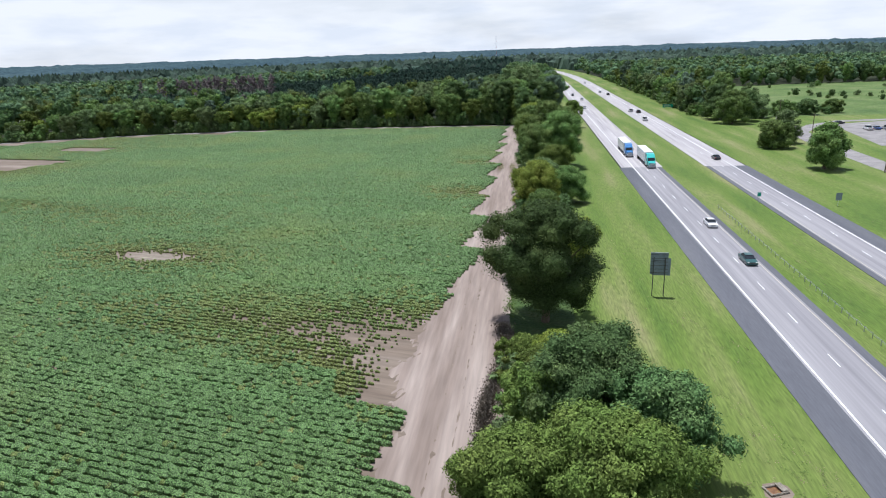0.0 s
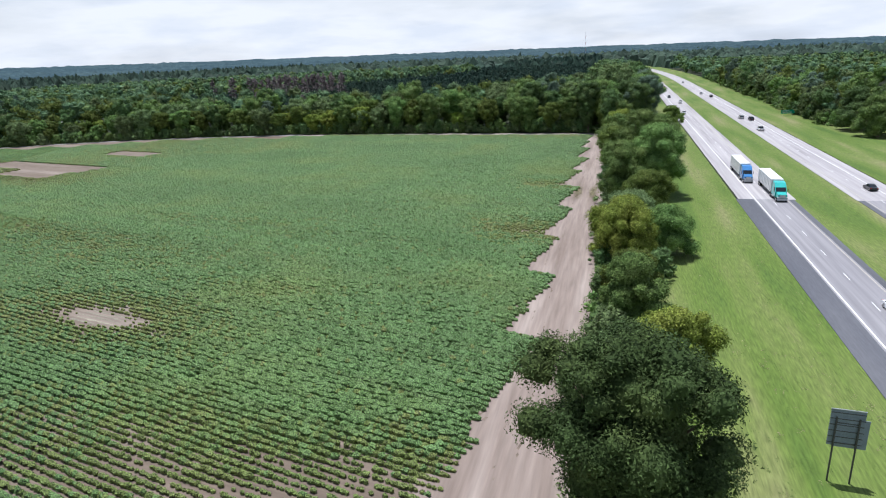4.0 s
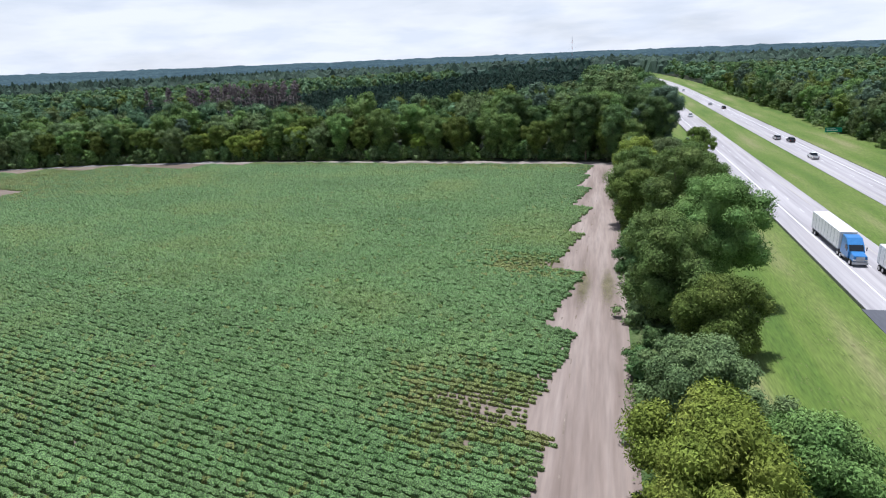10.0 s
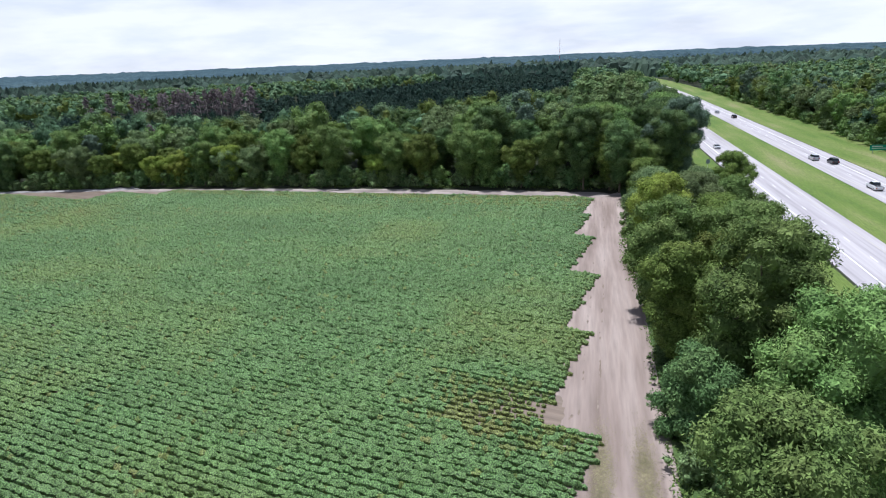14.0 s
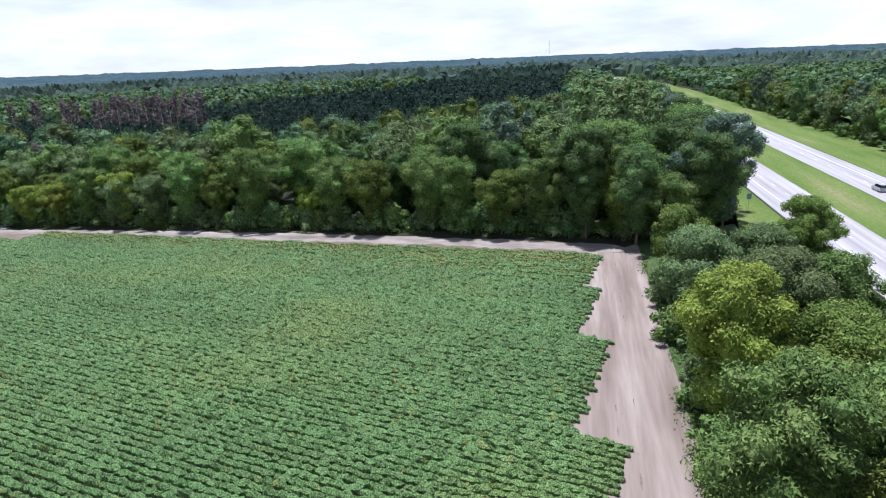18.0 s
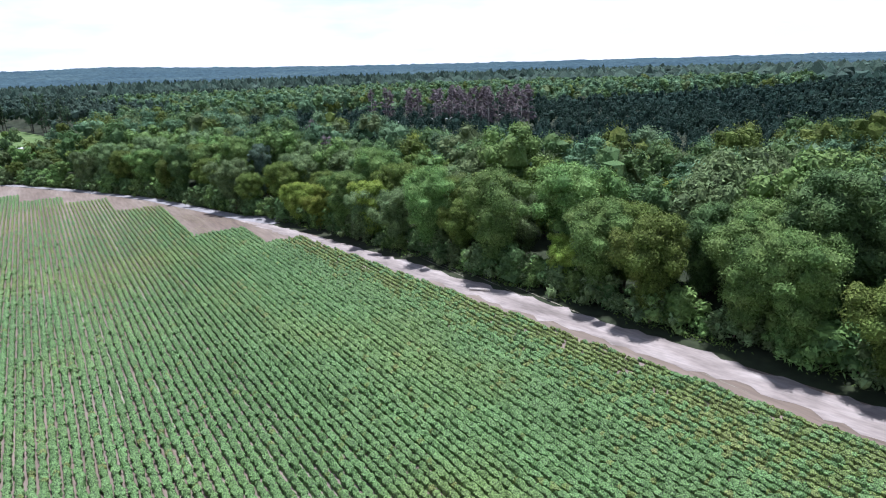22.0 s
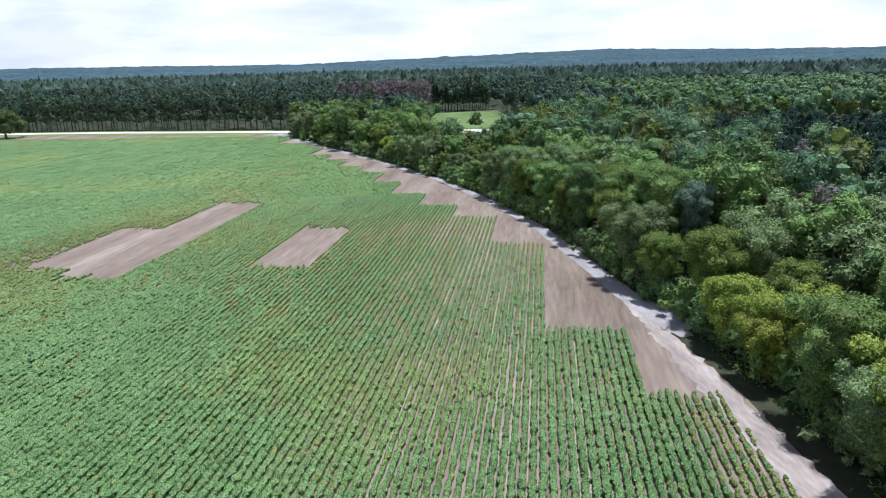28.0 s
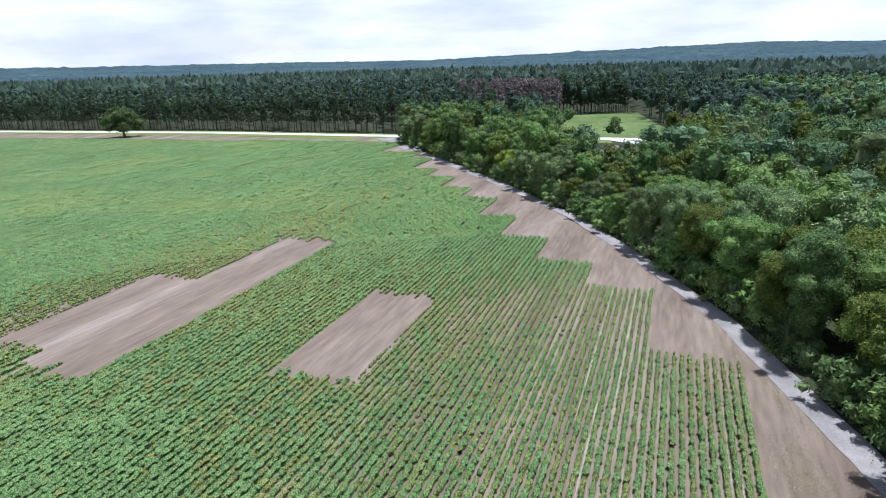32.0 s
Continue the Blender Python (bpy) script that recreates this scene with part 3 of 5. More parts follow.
def crop_row(s, rng):
    """One row: single bushy plants near the flight line, a continuous uneven hedge of leaves further off. Thin stands have small, yellowing plants."""
    a, b = row_limits(s)
    a += rng.uniform(-0.5, 0.5)
    b += rng.uniform(-0.8, 0.8)
    if b - a < 3:
        return None
    v = np.arange(a, b, 0.5)
    i = np.arange(len(v))
    x, y = sv(s, v)
    dist = np.min(np.hypot(x[:, None] - PATH[:, 0], y[:, None] - PATH[:, 1]), 1)
    keep = (dist < 128) | ((dist < 160) & (i % 2 == 0)) | ((dist < 230) & (i % 5 == 0)) | (i % 12 == 0)
    v, dist = v[keep], dist[keep]
    single, full = dist < 128, dist < 50
    n = len(v)
    d = density(s, v)
    slow = np.interp(v, np.arange(a - 5, b + 12, 6.0), rng.standard_normal(len(np.arange(a - 5, b + 12, 6.0))))
    d = d + 0.05 * slow + 0.07 * rng.standard_normal(n)
    size = np.clip(0.18 + 0.84 * d, 0.26, 1.05)
    ends = np.minimum(v - a, b - v)
    size = size * np.clip(0.72 + 0.12 * ends, 0, 1)
    yellow = d + 0.10 * rng.standard_normal(n) < 0.77
    alive = (d > 0.20) & (rng.random(n) < np.clip(0.35 + 1.1 * d, 0, 0.997))
    slim = np.interp(s, [185, 215], [1.0, 0.97])
    P, F, Y = [], [], []
    # the hedge of leaves, a low ridge under the single plants and fuller where it stands alone
    h = size * np.where(single, 0.60, 0.86) * (1 + 0.09 * rng.standard_normal(n).clip(-1.6, 1.6))
    w = size * slim * np.where(single, 0.32, 0.40) * (1 + 0.12 * rng.standard_normal(n).clip(-1.6, 1.6))
    lat = 0.035 * rng.standard_normal(n)
    along = v + 0.10 * rng.standard_normal(n)
    S = np.empty((n, 3, 3))
    for k, (o, z) in enumerate(((-1.0, 0.0), (0.0, 1.0), (1.0, 0.0))):
        ss = lat + o * w * (1 + 0.10 * rng.standard_normal(n)) + (k == 1) * 0.25 * w * rng.standard_normal(n)
        S[:, k, 0], S[:, k, 1] = sv(s + ss, along + 0.12 * rng.standard_normal(n))
        S[:, k, 2] = np.maximum(0.0, h * z) + np.where(single, 0.02, 0.28 * size) * (z == 0)
    seg = alive[:-1] & alive[1:] & ((d[:-1] > 0.62) | ~single[:-1])
    q = np.arange(n - 1)[seg]
    for k in range(2):
        F += [np.stack([3 * q + k, 3 * q + k + 1, 3 * q + k + 4], -1), np.stack([3 * q + k, 3 * q + k + 4, 3 * q + k + 3], -1)]
        Y += [yellow[q], yellow[q]]
    P.append(S.reshape(-1, 3))
    # the plants: a spreading head of leaves, and nearest the flight line the stems' leaves below it
    c = np.arange(n)[alive & single]
    m = len(c)
    if m:
        rr = np.maximum(0.10, size[c] * slim * 0.43 * rng.uniform(0.82, 1.2, m))
        top = size[c] * 0.86 * rng.uniform(0.84, 1.18, m)
        a0 = rng.uniform(0, 1.26, m)
        Q = np.empty((m, 11, 3))
        for k in range(11):
            if k < 10:
                e, zz = (0.80, 0.10) if k < 5 else (0.92, 0.60)
                e = e * rr * rng.uniform(0.72, 1.25, m)
                an = a0 + 1.2566 * (k % 5) + (0.63 if k > 4 else 0)
                ss, vv = 0.96 * e * np.cos(an), 1.42 * e * np.sin(an)
            else:
                ss, vv, zz = 0.15 * rr * rng.standard_normal(m), 0.15 * rr * rng.standard_normal(m), 1.0
            Q[:, k, 0], Q[:, k, 1] = sv(s + lat[c] + ss, along[c] + vv)
            Q[:, k, 2] = top * zz * (rng.uniform(0.80, 1.18, m) if 4 < k < 10 else 1.0)
        o = 3 * n + 11 * np.arange(m)
        g = full[c] | (d[c] < 0.62)
        for k in range(5):
            j = (k + 1) % 5
            F += [np.stack([o + k, o + j, o + 5 + k], -1)[g], np.stack([o + j, o + 5 + j, o + 5 + k], -1)[g], np.stack([o + 5 + k, o + 5 + j, o + 10], -1)]
            Y += [yellow[c][g], yellow[c][g], yellow[c]]
        P.append(Q.reshape(-1, 3))
    F = np.concatenate(F)
    if len(F) < 4:
        return None
    return np.concatenate(P), F, np.concatenate(Y)


def compact(P, F):
    used, idx = np.unique(F, return_inverse=True)
    return P[used], idx.reshape(F.shape)


def crop():
    rng = np.random.default_rng(11)
    field = thing("soybean_field", "leafy green soybean rows with bare sandy patches", "crop", kind="stuff")
    rest, o = ([], [], []), 0
    s = 298.6
    count = 0
    while s > -120:
        r = crop_row(s, rng)
        if r:
            P, F = compact(*r[:2])
            if count < 296:
                part("crop_row", mesh_np("crop_row", P, F, M_CROP, False, M_CROP_Y, r[2]), None, field)
                count += 1
            else:
                rest[0].append(P), rest[1].append(F + o), rest[2].append(r[2])
                o += len(P)
        s -= RS
    rest = [np.concatenate(q) for q in rest]
    tagged(part("far_crop_rows", mesh_np("far_crop_rows", rest[0], rest[1], M_CROP, False, M_CROP_Y, rest[2]), None, field), kind="stuff")


# ---- trees ----
def ico(level=1):
    bm = B()
    bmesh.ops.create_icosphere(bm, subdivisions=level, radius=1.0)
    v = np.array([q.co[:] for q in bm.verts])
    f = np.array([[q.index for q in t.verts] for t in bm.faces])
    bm.free()
    return v, f


ICO1 = ico(1)


def unit(rng, n):
    d = rng.standard_normal((n, 3))
    return d / np.linalg.norm(d, axis=1)[:, None]


def cards(rng, pos, nrm, size, axis=None):
    """Small leaf sprays at pos that face nrm and point along axis, each with its own tilt."""
    n = len(pos)
    nrm = nrm / np.linalg.norm(nrm, axis=1)[:, None]
    t = np.cross(nrm, unit(rng, n) if axis is None else np.cross(axis, nrm))
    t /= np.linalg.norm(t, axis=1)[:, None] + 1e-9
    b = np.cross(nrm, t)
    a = (size * rng.uniform(0.6, 1.25, n))[:, None]
    c = a * rng.uniform(0.30, 0.58, n)[:, None]
    fold = nrm * a * rng.uniform(-0.25, 0.15, n)[:, None]
    V = np.stack([pos - t * a - b * c * 0.8 + fold, pos + t * a * rng.uniform(0.8, 1.3, n)[:, None], pos - t * a * 0.4 + b * c * 1.3 - fold], 1).reshape(-1, 3)
    return V, np.arange(3 * n).reshape(n, 3)


KNOTS = [0, 0.15, 0.4, 0.65, 0.85, 1]
WIDE = {"bush": [0.80, 0.95, 1.0, 0.90, 0.66, 0.25], "round": [0.52, 0.74, 0.96, 1.0, 0.78, 0.28], "wood": [0.14, 0.32, 0.68, 1.0, 0.94, 0.42]}


def crown_arrays(rng, R, z0, z1, lobes, ncard, size, core=ICO1, up=0.2, shape="bush"):
    """A crown of many uneven lobes round a dense heart, bristling with leaf sprays."""
    H = (z1 - z0) / 2
    lobes = int(lobes * 1.55)
    f = rng.permutation((np.arange(lobes) + rng.random(lobes)) / lobes) ** 0.85
    prof = np.interp(f, KNOTS, WIDE[shape])
    ang = 2.4 * np.arange(lobes) + rng.uniform(-0.5, 0.5, lobes)
    swell = 1 + 0.15 * np.sin(2 * ang + rng.uniform(0, 6)) + 0.10 * np.sin(3 * ang + 5 * f)
    rad = rng.uniform(0.17, 0.34, lobes) * (1.1 - 0.3 * f) * min(R, H * 1.2)
    rr = np.maximum(0, R * prof * swell * rng.uniform(0.62, 1.04, lobes) - rad * 0.7)
    z = np.clip(z0 + 2 * H * f, z0 + 0.5 * rad, z1 - 0.8 * rad)
    C = np.stack([rr * np.cos(ang), rr * np.sin(ang), z], 1)
    V, F, o = [], [], 0
    cv, cf = core
    heart = [(np.array([0, 0, z0 + 2 * H * q]), 0.46 * R * float(np.interp(q, KNOTS, WIDE[shape]))) for q in (0.25, 0.5, 0.70)]
    for c, r, flat in [(c, 0.74 * r, 0.85) for c, r in zip(C, rad)] + [(c, r, min(1.0, 0.4 * H / r)) for c, r in heart]:
        q = cv * r * np.array([1, 1, flat]) * (1 + 0.14 * rng.standard_normal(len(cv)))[:, None] + c
        V.append(q), F.append(cf + o)
        o += len(q)
    C, rad = np.vstack([C] + [c[None] for c, r in heart]), np.append(rad, [1.1 * r for c, r in heart])
    m = int(ncard * 1.9)
    pick = rng.choice(len(C), m, p=rad ** 2 / np.sum(rad ** 2))
    e = unit(rng, m)
    e[:, 2] += up
    e /= np.linalg.norm(e, axis=1)[:, None]
    pos = C[pick] + e * np.array([1, 1, 0.85]) * (rad[pick] * (0.76 + 0.46 * rng.random(m) ** 1.6))[:, None]
    near = np.linalg.norm(pos[:, None] - C[None], axis=2) / rad[None]
    near[np.arange(m), pick] = 9
    ok = (near.min(1) > 0.70) & (pos[:, 2] > z0 * 0.5)
    pos, e = pos[ok][:ncard], e[ok][:ncard]
    outw = pos - np.array([0, 0, z0 + 0.4 * H])
    outw /= np.linalg.norm(outw, axis=1)[:, None]
    k = len(pos)
    loose = rng.uniform(0.3, 1.15, k)[:, None]
    v, f = cards(rng, pos, 0.9 * e + 0.3 * outw + np.array([0, 0, 0.15]) + loose * unit(rng, k), np.full(k, size), e + 0.5 * outw + 0.6 * unit(rng, k))
    V.append(v), F.append(f + o)
    return np.concatenate(V), np.concatenate(F), C


def trunk_mesh(rng, H, r, C, limbs=5, lean=0.3):
    bm = B()
    pts = [Vector((0, 0, -0.2))]
    top = H * 0.62
    for k in range(1, 5):
        pts.append(Vector((rng.uniform(-lean, lean), rng.uniform(-lean, lean), top * k / 4)))
    for k in range(4):
        cyl(bm, pts[k], pts[k + 1] + Vector((0, 0, 0.05)), r * (1.25 - 0.25 * k) if k == 0 else r * (1.02 - 0.2 * k), r * (1.0 - 0.2 * k), 7)
    for c in C[:limbs]:
        a = pts[2].lerp(pts[4], rng.uniform(0, 0.9))
        cyl(bm, a, Vector(c), r * 0.35, r * 0.1, 5)
    me = bpy.data.meshes.new("trunk")
    bm.to_mesh(me)
    bm.free()
    me.materials.append(M_BARK)
    return me


def tree(name, label, seed, H, R, z0, material, lobes=16, ncard=1100, size=0.6, bark=None, core=ICO1, r=None, m=None, group="", category="tree", **k):
    rng = np.random.default_rng(seed)
    t = thing(name, label, category, m, group)
    V, F, C = crown_arrays(rng, R, z0, H, lobes, ncard, size, core=core, **k)
    me = trunk_mesh(rng, H, r or 0.028 * H * (0.6 + R / H), C)
    if bark:
        me.materials[0] = bark
    part("trunk", me, None, t)
    part("crown", mesh_np("crown", V, F, material), None, t)
    return t


def pine(name, label, seed, H, R, z0, material, ncard=640, size=0.45, m=None, group="", bark=None):
    """A straight bare trunk with whorls of tufted limbs towards its top."""
    rng = np.random.default_rng(seed)
    t = thing(name, label, "pine tree", m, group)
    bm = B()
    cyl(bm, (0, 0, -0.2), (0, 0, H * 0.5), 0.24, 0.18, 7)
    cyl(bm, (0, 0, H * 0.5), (0, 0, H * 0.97), 0.18, 0.05, 6)
    V, F, o = [], [], 0
    tufts = []
    for k in range(20):
        f = rng.uniform(0, 1)
        z = z0 + (H - z0) * f
        rr = R * (1.0 - 0.75 * f) * rng.uniform(0.5, 1.0) * min(1, 0.75 + 2.0 * f)
        a = rng.uniform(0, 2 * math.pi)
        c = np.array([rr * math.cos(a), rr * math.sin(a), z + 0.25 * rr])
        tufts.append((c, R * rng.uniform(0.34, 0.50)))
        cyl(bm, (0, 0, z - 0.2), tuple(c), 0.06, 0.02, 4)
    tufts.append((np.array([0, 0, H - 0.5]), R * 0.3))
    C = np.array([c for c, q in tufts])
    rad = np.array([q for c, q in tufts])
    cv, cf = ICO1
    for c, q in tufts:
        w = cv * (q * 0.6) * np.array([1, 1, 0.55]) * (1 + 0.2 * rng.standard_normal(len(cv)))[:, None] + c
        V.append(w), F.append(cf + o)
        o += len(w)
    pick = rng.choice(len(C), ncard)
    e = unit(rng, ncard) * np.array([1, 1, 0.6])
    pos = C[pick] + e * (rad[pick] * rng.uniform(0.6, 1.25, ncard))[:, None]
    v, f = cards(rng, pos, e + 0.7 * unit(rng, ncard) + np.array([0, 0, 0.4]), np.full(ncard, size))
    V.append(v), F.append(f + o)
    me = bpy.data.meshes.new("trunk")
    bm.to_mesh(me)
    bm.free()
    me.materials.append(bark or M_PBARK)
    part("trunk", me, None, t)
    part("crown", mesh_np("crown", np.concatenate(V), np.concatenate(F), material), None, t)
    return t


# hedgerow between track and highway, one tree after another
HEDGE = [  # x, y, height, radius, crown base, leaves, label
    (-1.6, 40, 8.4, 6.0, 0.4, M_LEAF_B, "fresh green bushy tree beside the sandy track"),
    (6.5, 41, 9.8, 7.2, 0.4, M_LEAF_B, "bright green bushy tree in the hedgerow"),
    (11.6, 49, 9.0, 5.6, 0.4, M_LEAF_D, "dark green small tree at the hedgerow's edge"),
    (6.0, 55, 10.0, 7.2, 0.4, M_LEAF_D, "dark green spreading tree in the hedgerow"),
    (0.5, 55, 6.0, 4.0, 0.4, M_LEAF_B, "low fresh green shrub beside the track"),
    (3.4, 67.5, 3.6, 4.4, 0.1, M_LEAF_Y, "low bright green thicket beside an oak"),
    (-0.6, 68, 3.0, 3.4, 0.1, M_LEAF_B, "low bright green thicket beside an oak"),
    (1.2, 62.5, 4.2, 4.6, 0.1, M_LEAF_B, "low bright green thicket beside the track"),
    (-1.0, 62, 2.2, 2.2, 0.2, M_LEAF_O, "low scrub at the track's edge"),
    (2.3, 79.5, 17.0, 7.7, 2.6, M_OAK, "large dark green oak with a round crown"),
    (0.2, 97, 8.0, 5.2, 0.5, M_LEAF_O, "olive green bushy tree in the hedgerow"),
    (6.8, 103, 9.0, 5.0, 0.5, M_LEAF_Y, "yellow-green tree in the hedgerow"),
    (3.2, 117, 10.5, 4.6, 0.8, M_LEAF, "small upright green tree in the hedgerow"),
    (3.0, 126, 8.0, 4.2, 0.6, M_LEAF_B, "small fresh green tree in the hedgerow"),
    (2.2, 148, 10.6, 7.0, 0.8, M_LEAF_Y, "broad yellow-green tree beside the track"),
    (9.0, 150, 9.0, 5.2, 0.8, M_LEAF, "green tree beside a yellow-green one"),
    (3.4, 163, 8.4, 7.0, 0.6, M_LEAF_O, "olive green spreading shrubby tree"),
    (7.0, 177, 10.0, 5.8, 0.6, M_LEAF_B, "fresh green rounded tree in the hedgerow"),
    (1.6, 187, 15.0, 6.4, 0.8, M_LEAF, "green rounded tree beside the track"),
    (9.8, 199, 17.4, 7.6, 1.0, M_LEAF, "tall green tree with a broad crown"),
    (0.0, 206, 9.0, 4.6, 0.4, M_LEAF_D, "dark understorey tree beside the track"),
    (6.2, 212, 19.5, 6.8, 1.2, M_LEAF, "tall dark green round-crowned tree"),
    (0.0, 222, 14.0, 5.0, 0.8, M_LEAF_B, "fresh green tree beside the track"),
    (0.4, 237, 16.0, 6.2, 1.0, M_LEAF, "green tree leaning over the track"),
    (12.0, 243, 14.0, 6.6, 1.0, M_LEAF, "green tree on the highway side of the hedgerow"),
    (1.6, 256.5, 15.4, 6.2, 1.0, M_LEAF_Y, "yellowing olive tree above the track"),
    (9.5, 254, 12.5, 6.2, 1.0, M_LEAF_B, "fresh green tree in the hedgerow"),
    (16.5, 259, 10.5, 5.2, 0.8, M_LEAF_O, "olive tree on the highway side of the hedgerow"),
    (9.2, 230, 14.5, 6.4, 1.0, M_LEAF_B, "fresh green broad-crowned tree in the hedgerow"),
    (8.0, 268, 13.5, 6.4, 1.0, M_LEAF_O, "olive green tree in the hedgerow"),
    (15.6, 272, 12.0, 5.4, 0.8, M_LEAF, "green tree on the highway side of the hedgerow"),
    (2.6, 283, 12.0, 6.4, 0.8, M_LEAF_O, "olive green rounded tree near the woods' corner"),
    (12.0, 288, 11.0, 5.6, 0.8, M_LEAF_O, "olive green rounded tree near the woods' corner"),
    (20.5, 299, 12.5, 4.6, 0.8, M_LEAF_B, "loose-crowned green tree on the verge"),
    (2.0, 298, 11.5, 4.4, 0.8, M_LEAF_B, "bright green small tree at the woods' corner"),
]


EAST = [
    (83.6, 187, 13.0, 6.0, 1.0, M_LEAF, "rounded green tree on the far verge"), (83.5, 226, 9.5, 6.0, 0.4, M_LEAF, "bushy green tree on the far verge"),
    (90.5, 236, 12.0, 5.4, 0.6, M_LEAF_O, "olive green tree on the far verge"), (91, 297, 15.0, 7.2, 1.0, M_LEAF, "green tree beyond the highway"),
    (99, 306, 14.0, 7.0, 0.8, M_LEAF_D, "dark green tree beyond the highway"), (90, 318, 16.5, 7.5, 1.0, M_LEAF_D, "tall dark green tree beyond the highway"),
    (108, 318, 11.0, 7.0, 0.6, M_LEAF_O, "olive bushy tree beside the meadow"), (122, 322, 7.5, 6.0, 0.3, M_LEAF, "low green thicket beside the meadow"),
    (134, 327, 7.0, 6.5, 0.3, M_LEAF_D, "low dark thicket beside the meadow"), (148, 331, 6.5, 5.5, 0.3, M_LEAF, "low green thicket beside the meadow"),
    (-455, 47, 17.0, 11.5, 4.0, M_LEAF_D, "lone spreading tree beside the country road"),
]


def hedgerow():
    for i, (x, y, h, r, z0, mat, label) in enumerate(EAST):
        tree("tree", label, 160 + i, h, r, z0, mat, lobes=int(16 + 2.4 * r), ncard=int(2600 + 900 * r), size=0.36, m=pose(x, y, 0, 0, 0, 51 * i), group="verge trees")
    for i, (x, y, h, r, z0, mat, label) in enumerate(HEDGE):
        tree("tree", label, 100 + i, h, r, z0, mat, lobes=int(20 + 3.2 * r), ncard=int(8500 + 3700 * r) + (14000 if mat is M_OAK else 0), size=0.15 if mat is M_OAK else 0.175, shape="bush" if h < 12.5 else "round", m=pose(x, y, 0, 0, 0, 37 * i), group="hedgerow trees")


# ---- woods ----
def wood_kind(x, y):
    """What grows at a place: '' nothing, 'd' broad-leaved, 'p' pine, 'x' dead."""
    fx = np.interp(y, FAR_Y, FAR_X)
    if y < woods_line(x) + 1.5 and x > fx - 8 and x < 16:
        return ""
    if 16 <= x < 22 and y < 330:
        return ""
    along = x - bend(y)
    if 13.5 < along < 84 and y < 1190:
        return ""
    if along >= 84:
        if y < 300 or (x > 100 and y < 545):
            return ""
        return "d"
    if abs(x - fx) < 9:
        return ""
    if -560 < x < fx and 292 < y < 350:
        return ""
    if x < fx:
        if math.hypot((x + 546) / 42, (y - 268) / 34) < 1:
            return "x"
        return "p" if y < 420 or x < -700 else "d"
    if -400 < x < -340 and 296 < y < 322 or -424 < x < -360 and 318 < y < 356:
        return ""
    if -16 < x < 9 and 336 < y < 480:
        return "n"
    if math.hypot((x + 255) / 60, (y - 500) / 22) < 1:
        return "x"
    # 'q': the tract given the dark, cloud-shadow leaf colour
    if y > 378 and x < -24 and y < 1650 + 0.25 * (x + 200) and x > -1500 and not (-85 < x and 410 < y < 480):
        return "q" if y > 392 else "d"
    return "d"


SPECIES = [
    (20, 7.8, 3.2, M_LEAF, "tall green broad-leaved tree at the woods' edge"), (21.5, 7.2, 3.6, M_LEAF_D, "tall dark green tree at the woods' edge"),
    (17, 7.8, 2.8, M_LEAF_O, "olive green spreading tree at the woods' edge"), (16, 6.6, 2.8, M_LEAF_B, "fresh green tree at the woods' edge"),
    (13, 6.0, 2.0, M_LEAF_Y, "yellow-green tree at the woods' edge"), (22, 5.4, 4.2, M_LEAF_G, "tall pale grey-green tree in the woods")]


def gap(x, y):
    """Low growth round the house, over which the clearing shows."""
    d = -124 - x
    return -470 < x < -255 and 284 + 0.04 * d < y < 286 + 0.21 * d


